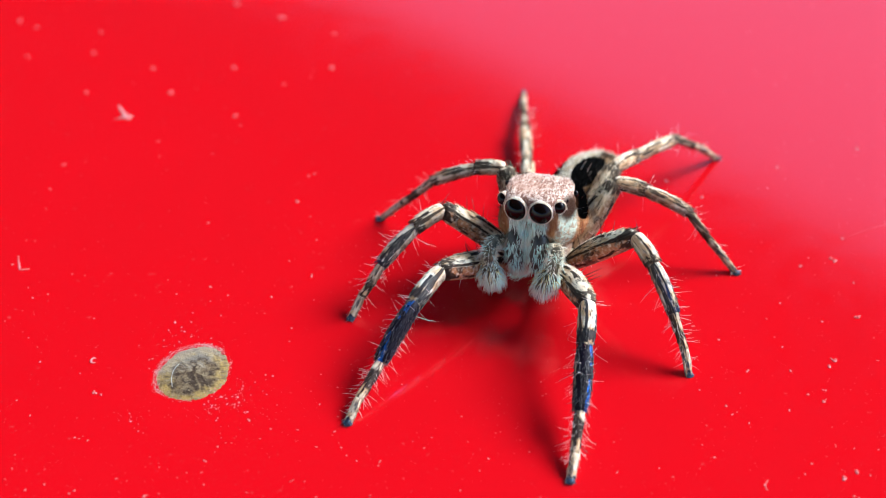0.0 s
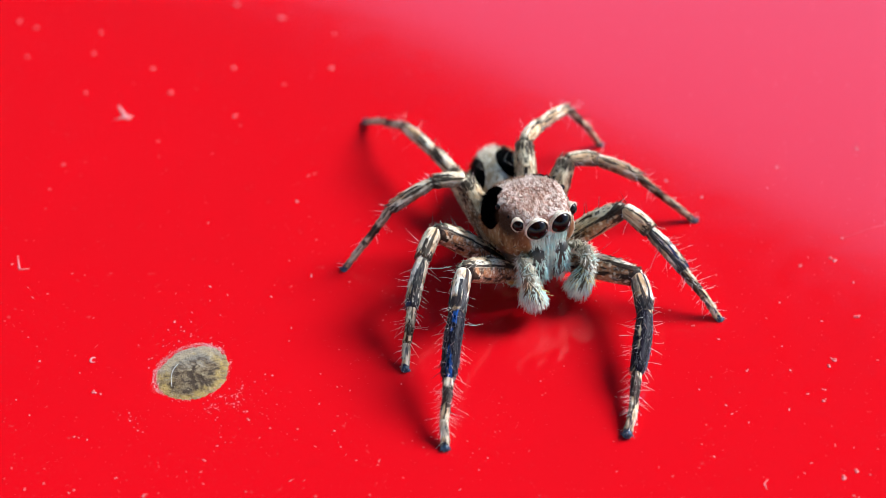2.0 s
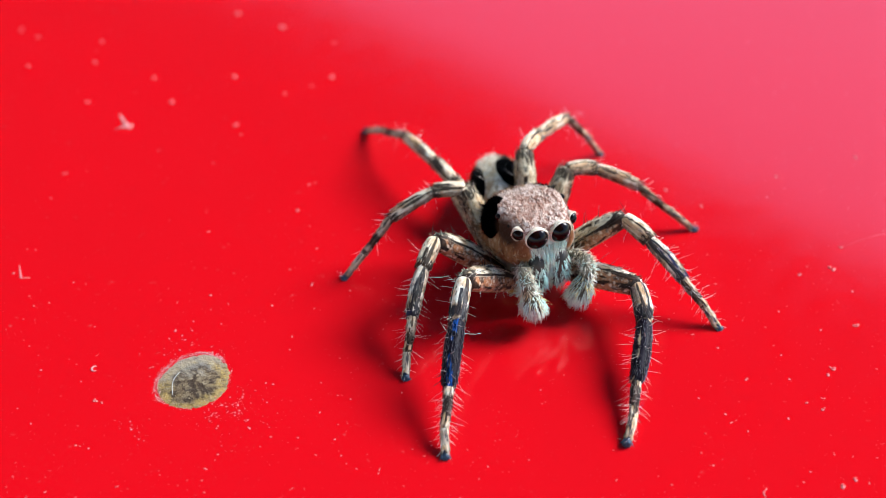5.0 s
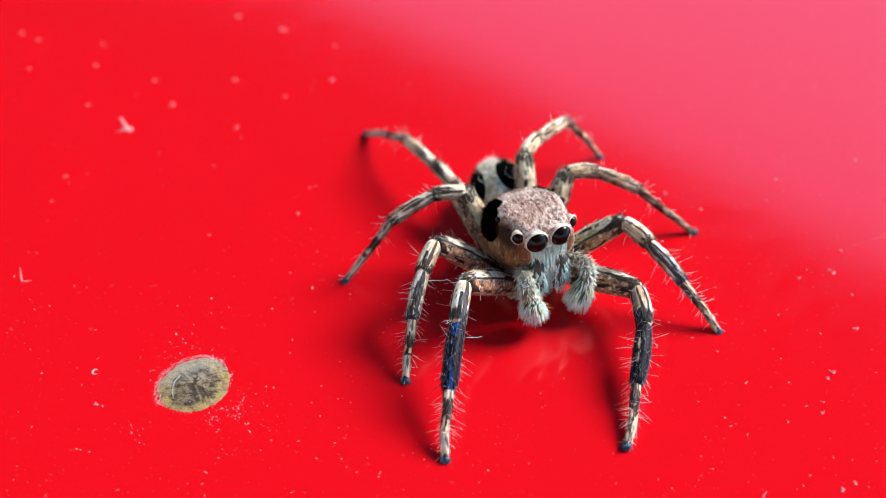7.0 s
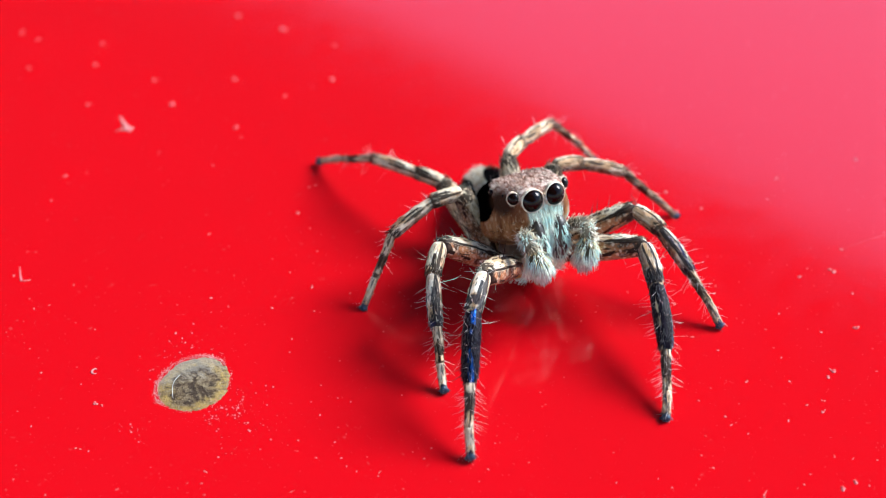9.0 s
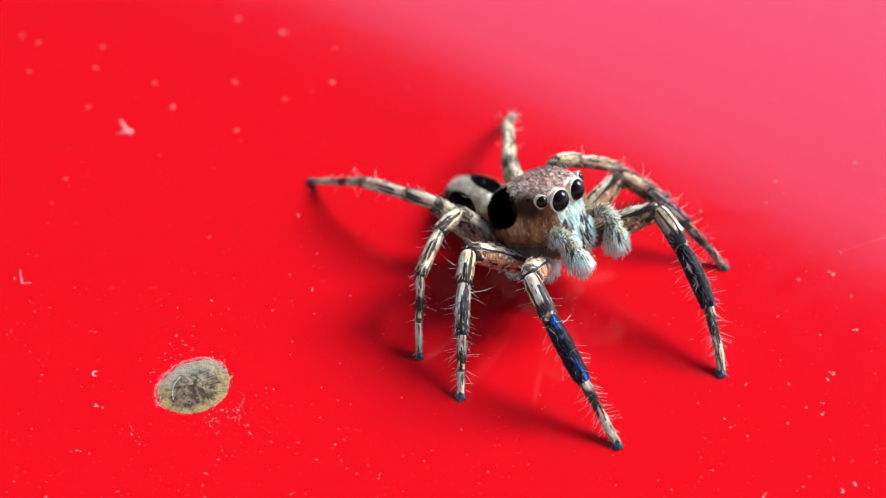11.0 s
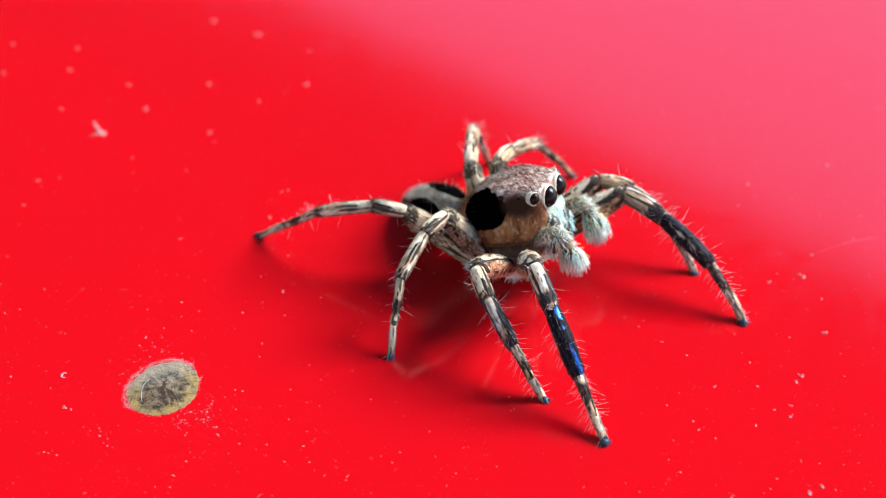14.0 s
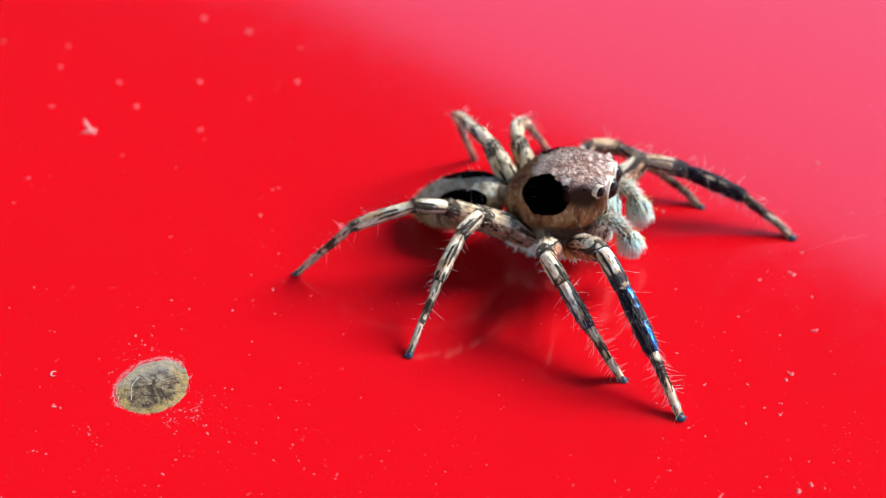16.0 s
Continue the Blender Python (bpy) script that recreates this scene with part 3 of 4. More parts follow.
def segment_skin(kind, length, s):
    t = np.array([-0.04, -0.01, 0.05, 0.15, 0.3, 0.45, 0.6, 0.75, 0.87, 0.95, 1.0, 1.03])
    prof = {  # radii in millimetres along the segment
        "femur": [0.092, 0.221, 0.276, 0.34, 0.405, 0.432, 0.432, 0.405, 0.368, 0.331, 0.276, 0.11],
        "patella": [0.108, 0.234, 0.279, 0.297, 0.31, 0.315, 0.315, 0.306, 0.297, 0.279, 0.234, 0.108],
        "tibia": [0.103, 0.215, 0.249, 0.271, 0.284, 0.288, 0.284, 0.271, 0.254, 0.232, 0.198, 0.086],
        "metatarsus": [0.066, 0.164, 0.18, 0.184, 0.176, 0.168, 0.164, 0.16, 0.16, 0.156, 0.139, 0.066],
        "tarsus": [0.06, 0.138, 0.15, 0.155, 0.15, 0.146, 0.146, 0.142, 0.138, 0.129, 0.103, 0.043],
    }[kind]
    bow = {"femur": 0.10, "patella": 0.05, "tibia": 0.05, "metatarsus": -0.02, "tarsus": 0.0}[kind]
    pts = np.stack([t * length, 0 * t, bow * np.sin(np.pi * t.clip(0, 1))], 1)
    return tube(pts, np.array(prof) * s, 14, {"femur": 1.12, "patella": 1.05}.get(kind, 1.0))


def leg_meshes(number, rng):
    """The five segments of a leg, each with its scales, fine hair and spines, as lists of (name, geometry, material, kind)."""
    s = LEG_SCALE[number]
    out = []
    for k, kind in enumerate(SEGMENTS):
        length = LENGTHS[number][k]
        skin = segment_skin(kind, length, s * (1.08 if (number, kind) == (0, "tibia") else 1.12 if number > 1 and kind == "femur" else 0.95 if k > 2 else 1.0))
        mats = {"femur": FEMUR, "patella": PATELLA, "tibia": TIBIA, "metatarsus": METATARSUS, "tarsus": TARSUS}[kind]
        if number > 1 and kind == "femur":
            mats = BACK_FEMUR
        if number == 0 and kind == "tibia":
            mats = DARK_TIBIA
        if number == 1 and kind == "tibia":
            mats = BLUE_TIBIA
        if number == 0 and kind == "metatarsus":
            mats = FRONT_METATARSUS
        if number == 0 and kind == "patella":
            mats = DARK_PATELLA
        extra = []
        # flat-lying scales
        n = int({"femur": 520, "patella": 320, "tibia": 380, "metatarsus": 200, "tarsus": 120}[kind])
        p, nr = sample(skin, n, rng)
        if kind == "femur" and number < 2:
            p, nr = p[nr[:, 2] > -0.1], nr[nr[:, 2] > -0.1]
        n = len(p)
        d = nr * 0.07 + np.array([1.0, 0, 0]) + rng.normal(0, 0.09, (n, 3))
        extra.append(("fur", hairs(p, d, rng.uniform(0.14, 0.28, n), 0.014), mats[1]))
        # long fine hair standing off, mostly below and at the sides
        n = int({"femur": 14, "patella": 18, "tibia": 54, "metatarsus": 60, "tarsus": 24}[kind] * (1.1, 0.7, 0.35, 0.3)[number])
        p, nr = sample(skin, n, rng)
        d = nr + np.array([0.45, 0, -0.1]) + rng.normal(0, 0.25, (n, 3))
        extra.append(("fine_hair", hairs(p, d, rng.uniform(0.22, 0.66, n) * (0.65 if kind in ("femur", "tarsus") else 1.0), 0.0055, rng.normal(0, 0.05, (n, 3))), FINE_HAIR))
        if number == 0 and kind == "tibia":
            n = 90
            p, nr = sample(skin, n, rng)
            extra.append(("brush", hairs(p, nr * 0.6 + np.array([1.0, 0, -0.2]) + rng.normal(0, 0.15, (n, 3)), rng.uniform(0.12, 0.24, n), 0.011), DARK_SPINE))
        if number < 2 and kind == "tibia":
            # two long pale bristles below
            root = np.array([[length * 0.15, 0.1, -0.22], [length * 0.4, -0.12, -0.22]])
            extra.append(("bristle", hairs(root, np.array([[-0.2, 0.5, -1.0], [0.3, -0.6, -0.9]]), np.array([0.95, 0.8]), 0.0085, np.array([[-0.1, 0.1, 0.22], [0.15, -0.1, 0.15]])), PALE_HAIR))
        # stout dark spines
        n = {"femur": 5, "patella": 2, "tibia": 3, "metatarsus": 2, "tarsus": 0}[kind]
        if n:
            p, nr = sample(skin, n * 6, rng)
            keep = np.argsort(-nr[:, 2] if kind == "femur" else np.abs(nr[:, 2]))[:n]
            extra.append(("spine", hairs(p[keep], nr[keep] + np.array([0.6, 0, 0]), rng.uniform(0.5, 0.95, n) * (1.0 if kind == "femur" else 0.65), 0.014), DARK_SPINE))
        if kind == "tarsus":
            n = 130
            p = np.stack([np.full(n, length * 0.98), rng.normal(0, 0.05, n), rng.normal(0, 0.05, n)], 1)
            d = np.stack([rng.uniform(0.1, 1, n), rng.normal(0, 0.7, n), rng.normal(-0.2, 0.7, n)], 1)
            tuft = join(ball((length * 0.98, 0, 0), (0.16, 0.16 * s, 0.16 * s), 10, 6), hairs(p, d, rng.uniform(0.12, 0.22, n), 0.014))
            extra.append(("claw_tuft", tuft, FOOT))
        out.append((kind, skin, mats[0], extra))
    return out


def ring_section(x, w, top, low, n=32, power=2.8):
    a = np.linspace(0, 2 * np.pi, n, endpoint=False)
    c, s = np.cos(a), np.sin(a)
    up = np.where(s > 0, power, min(power, 2.6))
    y = np.sign(c) * np.abs(c) ** (2 / up) * w
    zc, h = (top + low) / 2, (top - low) / 2
    z = zc + np.sign(s) * np.abs(s) ** (2 / up) * h
    y = y * (1 - 0.22 * ((z - low) / (top - low)) ** 2)
    return np.stack([0 * a + x, y, z], 1)


def make_spider():
    rng = np.random.default_rng(7)
    spider = tagged(new("jumping_spider"), "cream and brown banded hairy jumping spider on red paint", "spider")
    spider.empty_display_size = 0.002
    # head and chest shield
    rows = [(-1.96, 0.25, 0.85, 0.45), (-1.90, 0.55, 1.05, 0.3), (-1.72, 0.9, 1.35, 0.15), (-1.38, 1.24, 1.78, 0.05), (-0.9, 1.48, 2.14, 0.0), (-0.35, 1.58, 2.38, 0.0),
            (0.2, 1.56, 2.50, 0.05), (0.75, 1.46, 2.53, 0.15), (1.2, 1.32, 2.52, 0.35), (1.5, 1.20, 2.49, 0.6), (1.68, 1.08, 2.45, 0.9), (1.76, 0.92, 2.36, 1.1)]
    shell = loft([ring_section(*r, 32, 2.8 + 4.2 * min(1, max(0, (r[0] + 1.5) / 1.5))) for r in rows])
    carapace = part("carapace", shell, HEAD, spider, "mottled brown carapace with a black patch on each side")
    p, nr = sample(shell, 7800, rng)
    d = nr * 0.16 + np.array([-0.8, 0, 0.0]) + np.where(nr[:, 2:3] < 0.6, np.array([[0, 0, -0.5]]), 0) + rng.normal(0, 0.22, (len(p), 3))
    part("fur", hairs(p, d, rng.uniform(0.08, 0.16, len(p)), 0.0145), HEAD_HAIR, carapace, kind="stuff")
    p, nr = sample(shell, 80, rng)
    keep = nr[:, 2] > -0.2
    part("fine_hair", hairs(p[keep], nr[keep] + rng.normal(0, 0.3, (keep.sum(), 3)), rng.uniform(0.2, 0.4, keep.sum()), 0.008), DARK_SPINE, carapace, kind="stuff")
    # eyes
    for name, x, y, z, r, rim in (("front_eye", 1.66, 0.44, 2.0, 0.43, 0.405), ("front_eye", 1.66, -0.44, 2.0, 0.43, 0.405), ("side_eye", 1.45, 1.0, 2.17, 0.23, 0.225), ("side_eye", 1.45, -1.0, 2.17, 0.23, 0.225),
                                  ("rear_eye", 0.32, 1.24, 2.22, 0.11, 0.14), ("rear_eye", 0.32, -1.24, 2.22, 0.11, 0.14), ("small_eye", 0.95, 1.13, 2.2, 0.06, 0.07), ("small_eye", 0.95, -1.13, 2.2, 0.06, 0.07)):
        out = {"front_eye": np.array([1.0, 0.10 * np.sign(y), 0.0]), "side_eye": np.array([0.85, 0.5 * np.sign(y), 0.05])}.get(name, np.array([0, 0.8 * np.sign(y), 0.6]))
        out = out / np.linalg.norm(out)
        centre = np.array([x, y, z])
        eye = part(name, ball((0, 0, 0), (r, r, r), 24, 16), EYE, spider, "glossy black eye")
        eye.location = centre * MM
        if rim > 0.2:
            side = np.cross(out, (0, 0, 1.0))
            side /= np.linalg.norm(side)
            up = np.cross(side, out)
            a = np.linspace(0, 2 * np.pi, 28, endpoint=False)
            # a soft collar from the lens back to the head
            collar = [out * r * f + np.outer(np.cos(a), side) * rim * g + np.outer(np.sin(a), up) * rim * g for f, g in ((0.34, 0.96), (0.42, 0.975), (0.44, 0.99), (0.42, 1.03), (0.34, 1.07), (0.15, 1.09), (-0.5, 1.10))]
            rimhair = 60
            q = rng.uniform(0, 2 * np.pi, rimhair)
            e = np.cos(q)[:, None] * side + np.sin(q)[:, None] * up
            hv = hairs(out * r * 0.30 + e * rim * 1.08, e * 0.8 + out * 0.1 + rng.normal(0, 0.3, (rimhair, 3)), rng.uniform(0.03, 0.08, rimhair), 0.010)
            part("eye_rim", join(loft(collar), hv), EYE_RIM, eye, "rim of pale hair")
    # jaws and the white beard below the eyes
    for s in (1, -1):
        jaw = part("chelicera", tube([(1.62, 0.42 * s, 1.3), (1.75, 0.43 * s, 0.9), (1.80, 0.43 * s, 0.4), (1.74, 0.40 * s, 0.0), (1.62, 0.36 * s, -0.3), (1.55, 0.34 * s, -0.42)], [0.2, 0.32, 0.34, 0.30, 0.22, 0.1], 14), JAW, spider)
        p, nr = sample(tube([(1.75, 0.43 * s, 0.9), (1.80, 0.43 * s, 0.4), (1.74, 0.40 * s, 0.0), (1.62, 0.36 * s, -0.3)], [0.32, 0.34, 0.30, 0.22], 14), 330, rng)
        part("fur", hairs(p, nr * 0.5 + np.array([0.1, 0, -1.0]) + rng.normal(0, 0.2, p.shape), rng.uniform(0.15, 0.34, len(p)), 0.019), PALE_HAIR, jaw, "whitish green hair", "stuff")
        n = 460
        p = np.stack([rng.uniform(1.72, 1.95, n), rng.uniform(0.0, 0.68, n) * s, rng.uniform(0.5, 1.62, n)], 1)
        p[:, 0] -= np.abs(p[:, 1]) ** 2 * 0.28
        d = np.stack([rng.uniform(0.1, 0.55, n), -0.3 * s * np.abs(p[:, 1]) + rng.normal(0, 0.18, n), -1 + rng.normal(0, 0.2, n)], 1)
        part("beard", hairs(p, d, rng.uniform(0.25, 0.5, n) * (1.4 - np.abs(p[:, 1])).clip(0.7, 1.3), 0.0165, np.stack([rng.uniform(-0.15, 0.0, n), 0 * p[:, 0], -0.1 + 0 * p[:, 0]], 1)), PALE_HAIR, jaw, "whitish green hair", "stuff")
    # underside and hips
    sternum = part("sternum", ball((-0.3, 0, -0.27), (1.75, 1.0, 0.5), 20, 12), BELLY, spider)
    belly = ball((-0.3, 0, -0.27), (1.75, 1.0, 0.5), 20, 12)
    p, nr = sample(belly, 900, rng)
    p, nr = p[nr[:, 2] < 0.2], nr[nr[:, 2] < 0.2]
    part("fur", hairs(p, nr * 0.6 + np.array([-0.5, 0, -0.1]) + rng.normal(0, 0.3, p.shape), rng.uniform(0.16, 0.34, len(p)), 0.013), TAN_HAIR, sternum, "pale belly hair", "stuff")
    part("pedicel", tube([(-1.7, 0, 0.5), (-1.95, 0, 0.6), (-2.3, 0, 0.62)], [0.35, 0.3, 0.3], 12), BELLY, spider)
    for i, (x, y, z) in enumerate(HIPS):
        for s in (1, -1):
            base = np.array((x * 0.85, y * 0.35 * s, z + 0.12))
            tip = np.array((x, y * s, z))
            way = (tip - base) / np.linalg.norm(tip - base)
            low = np.array((0, 0, -0.1))
            skin = tube([base + low, base * 0.5 + tip * 0.5 + low, tip - way * 0.05 + low * 0.5, tip + way * 0.12, tip + way * 0.26], np.array([0.40, 0.48, 0.48, 0.40, 0.12]) * LEG_SCALE[i], 12)
            coxa = part("coxa", skin, COXA, spider)
            p, nr = sample(skin, 240, rng)
            part("fine_hair", hairs(p, nr * 0.5 + way + rng.normal(0, 0.3, (240, 3)), rng.uniform(0.14, 0.32, 240), 0.012), PALE_HAIR, coxa, kind="stuff")
            part("trochanter", ball(tip + way * 0.1, np.array([0.34, 0.38, 0.38]) * LEG_SCALE[i], 14, 9), AMBER if i == 0 else COXA, coxa, "amber joint ring" if i == 0 else "")
    # abdomen
    t = np.linspace(0, 1, 18)
    wide = np.interp(t, [0, 0.04, 0.12, 0.25, 0.42, 0.6, 0.78, 0.9, 0.97, 1], [0.15, 0.45, 0.82, 1.06, 1.16, 1.08, 0.82, 0.53, 0.3, 0.1])
    high = np.interp(t, [0, 0.04, 0.12, 0.25, 0.42, 0.6, 0.78, 0.9, 0.97, 1], [0.15, 0.42, 0.72, 0.92, 0.98, 0.92, 0.70, 0.46, 0.26, 0.1])
    sac = loft([ring_section(-4.1 * q - 0.05, w, h, -h * 0.78, 26, 2.1) for q, w, h in zip(t, wide, high)])
    abdomen = part("abdomen", sac, TAIL, spider, "pale furry abdomen with paired black spots")
    p, nr = sample(sac, 4200, rng)
    d = nr * 0.5 + np.array([-1.0, 0, 0]) + rng.normal(0, 0.3, (len(p), 3))
    part("fur", hairs(p, d, rng.uniform(0.14, 0.3, len(p)), 0.013), TAIL_HAIR, abdomen, kind="stuff")
    p, nr = sample(sac, 36, rng)
    part("fine_hair", hairs(p, nr + np.array([-0.5, 0, 0]) + rng.normal(0, 0.2, (36, 3)), rng.uniform(0.3, 0.5, 36), 0.005), FINE_HAIR, abdomen, kind="stuff")
    for s in (1, -1):
        part("spinneret", tube([(-3.95, 0.1 * s, 0.0), (-4.2, 0.13 * s, 0.02), (-4.38, 0.16 * s, 0.04)], [0.13, 0.11, 0.05], 10), COXA, abdomen)
    # feelers: a thin arm, bent outwards, with a bushy end
    palps = []
    for s in (1, -1):
        arm = tube([(-0.2, -0.1 * s, -0.1), (0.25, 0.16 * s, 0.26), (0.65, 0.32 * s, 0.38), (1.0, 0.34 * s, 0.18), (1.14, 0.28 * s, -0.2)], [0.16, 0.20, 0.22, 0.24, 0.22], 12)
        palp = part("palp", arm, PALP, spider, "bushy pale feeler")
        palp.location = Vector((1.45, 0.85 * s, 0.5)) * MM
        bulb = tube([(1.06, 0.28 * s, -0.12), (1.20, 0.22 * s, -0.40), (1.27, 0.12 * s, -0.72), (1.25, 0.02 * s, -1.02), (1.19, -0.04 * s, -1.20)], [0.24, 0.37, 0.41, 0.33, 0.12], 14)
        end = part("cymbium", bulb, PALP_END, palp, "grey teardrop end")
        # long bristles fanning down over the dark bulb, with yellow ones between and a grey tip
        p, nr = sample(bulb, 560, rng)
        keep = p[:, 2] > -0.80
        p, nr = p[keep], nr[keep]
        d = nr * 0.75 + np.array([0.08, -0.08 * s, -1.0]) + rng.normal(0, 0.14, p.shape)
        bend = -nr * 0.12 + np.array([0, 0, -0.05])
        part("fur", hairs(p, d, rng.uniform(0.24, 0.46, len(p)), 0.014, bend), PALE_HAIR, end, "long pale bristles", "stuff")
        p, nr = sample(bulb, 90, rng)
        p, nr = p[p[:, 2] > -0.55], nr[p[:, 2] > -0.55]
        part("yellow_fur", hairs(p, nr * 0.9 + np.array([0.15, 0, -0.8]) + rng.normal(0, 0.2, p.shape), rng.uniform(0.2, 0.42, len(p)), 0.013), YELLOW_HAIR, end, "straw yellow bristles", "stuff")
        p, nr = sample(bulb, 150, rng)
        p, nr = p[p[:, 2] < -0.68], nr[p[:, 2] < -0.68]
        part("tip_fur", hairs(p, nr * 0.35 + np.array([0, 0, -1.0]) + rng.normal(0, 0.12, p.shape), rng.uniform(0.10, 0.22, len(p)), 0.016), GREY_HAIR, end, "grey tip hair", "stuff")
        # a spiky white tuft on the knee
        n = 110
        p = np.array([0.92, 0.36 * s, 0.22]) + rng.normal(0, 0.09, (n, 3))
        d = np.stack([rng.uniform(-0.1, 1.0, n), rng.normal(0.25 * s, 0.6, n), rng.normal(0.25, 0.6, n)], 1)
        part("tuft", hairs(p, d, rng.uniform(0.20, 0.42, n), 0.0145, np.stack([0 * p[:, 0], 0 * p[:, 0], rng.uniform(-0.14, 0, n)], 1)), PALE_HAIR, palp, "spiky white tuft", "stuff")
        p, nr = sample(arm, 360, rng)
        d = nr * 0.8 + np.array([0.6, 0, -0.3]) + rng.normal(0, 0.25, p.shape)
        part("fur", hairs(p, d, rng.uniform(0.14, 0.30, len(p)), 0.013), TAN_HAIR, palp, "tan bristles", "stuff")
        palps.append(palp)
    # legs
    legs = {}
    for number in range(4):
        made = leg_meshes(number, rng)
        for s in (1, -1):
            chain = []
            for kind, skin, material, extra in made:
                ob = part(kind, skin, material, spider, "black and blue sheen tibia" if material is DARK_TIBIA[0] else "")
                for name, geo, m in extra:
                    part(name, geo, m, ob, kind="stuff" if name != "claw_tuft" else "")
                chain.append(ob)
            legs[number, s] = chain
    return spider, abdomen, palps, legs


SPIDER, ABDOMEN, PALPS, LEGS = make_spider()


def chain_poses(number, s, angles):
    """The poses of a leg's five segments in the spider's space."""
    az, pitch, roll, *flex = [radians(a) for a in angles]
    flat = Vector((math.cos(az), s * math.sin(az), 0))
    d = flat * math.cos(pitch) + Vector((0, 0, math.sin(pitch)))
    u = flat * -math.sin(pitch) + Vector((0, 0, math.cos(pitch)))
    u = u * math.cos(roll) + d.cross(u) * s * math.sin(roll)
    at = Vector(HIPS[number])
    at.y *= s
    out, turn = [], 0.0
    for k in range(5):
        if k:
            turn += flex[k - 1]
        x = d * math.cos(turn) - u * math.sin(turn)
        z = u * math.cos(turn) + d * math.sin(turn)
        y = z.cross(x)
        m = Matrix((x, y, z)).transposed().to_4x4()
        m.translation = at * MM
        out.append(m)
        at = at + x * LENGTHS[number][k]
    return out, at


def body_pose(b):
    """From x, y, z in millimetres and yaw, pitch, roll in degrees."""
    return Matrix.Translation(Vector(b[:3]) * MM) @ Euler((radians(b[5]), radians(b[4]), radians(b[3])), "XYZ").to_matrix().to_4x4()


def blend(a, b, f):
    return [p + (q - p) * f for p, q in zip(a, b)]


# when the spider holds which stance; between two rows it goes from one to the other
TIMELINE = [(0.0, 0), (1.1, 0), (1.2, 1), (1.73, 1), (1.87, 2), (8.1, 2), (8.2, 8), (9.4, 3), (10.3, 3), (10.4, 4), (11.1, 4), (11.2, 5), (13.38, 5), (13.48, 9), (14.8, 9), (14.93, 6), (15.62, 6), (15.8, 7), (16.0, 7)]


def stance_rows():
    """Seconds, body, abdomen and leg angles, close together where the spider moves."""
    out = []
    for (t0, a), (t1, b) in zip(TIMELINE, TIMELINE[1:]):
        steps = 1 if a == b else max(3, round((t1 - t0) * 15))
        for k in range(steps):
            f = k / steps
            f = f * f * (3 - 2 * f)
            A, B = STANCES[a], STANCES[b]
            out.append((t0 + (t1 - t0) * k / steps, blend(A[0], B[0], f), blend(A[1], B[1], f), [blend(p, q, f) for p, q in zip(A[2], B[2])], 0.0 if a == b or k == 0 else 1.0))
    A = STANCES[TIMELINE[-1][1]]
    out.append((TIMELINE[-1][0], A[0], A[1], A[2], 0.0))
    return out


# seconds, then pitch and roll of the left and of the right feeler
PALP_ROWS = [(0.0, 6, -3, 10, -3), (1.1, 6, -3, 10, -3), (1.2, 6, -18, 0, 0), (1.73, 6, -18, 0, 0), (1.87, 5, -18, 0, -6), (8.1, 5, -18, 0, -6), (10.3, 0, 0, -8, -12), (11.1, 0, 0, -8, -12), (11.2, -8, 0, -2, 6), (11.4, -24, 0, 6, -15), (11.6, -20, 0, 0, -9),
             (11.8, -12, 0, -8, 0), (12.0, -6, 0, 4, 20), (12.2, -6, 0, 10, 24), (12.4, -10, 2, 2, 0), (12.6, -18, 6, 0, -9), (12.8, -18, 6, 2, -12), (13.0, -10, 0, -6, 0), (13.2, -10, 0, -8, 0), (13.4, -14, 0, 0, -6), (13.6, -12, 0, 0, -6), (13.8, -10, 0, -20, 8),
             (14.0, -10, 0, 0, -8), (14.4, -10, 0, 2, -10), (14.8, -10, 0, -2, -8), (15.0, -14, -3, -10, -10), (15.6, -14, -3, -10, -10), (15.8, -16, -6, -16, -12), (16.0, -16, -6, -16, -12)]


def motions():
    rows = stance_rows()
    walk(SPIDER, [(t, body_pose(b)) for t, b, *_ in rows])
    walk(ABDOMEN, [(t, pose(-1.95 * MM, 0, 0.6 * MM, 20, a[1], a[0])) for t, _, a, *_ in rows])
    for (number, s), chain in LEGS.items():
        keyed = [[] for _ in chain]
        for t, b, _, legs, moving in rows:
            angles = list(legs[number if s > 0 else number + 4])
            m = body_pose(b)
            for _ in range(12):
                poses, tip = chain_poses(number, s, angles)
                if not moving or (m @ (tip * MM)).z > -0.00002:
                    break
                angles[1] += 2.0
            for k, p in enumerate(poses):
                keyed[k].append((t, p))
        for ob, r in zip(chain, keyed):
            walk(ob, r)
    for palp, s in zip(PALPS, (1, -1)):
        base = palp.location.copy()
        walk(palp, [(t, pose(*base, *((r1, p1) if s > 0 else (r2, p2)), 0)) for t, p1, r1, p2, r2 in PALP_ROWS])


# ---- on the panel ----
def crumb(size, rng, flat=0.6):
    geo = ball((0, 0, 0), (size, size * rng.uniform(0.6, 1.0), size * flat), 7, 4)
    v = geo[0] * (1 + rng.normal(0, 0.13, (len(geo[0]), 1)))
    a = rng.uniform(0, 6.28)
    c, s = math.cos(a), math.sin(a)
    return v @ np.array([[c, s, 0], [-s, c, 0], [0, 0, 1]]), geo[1]


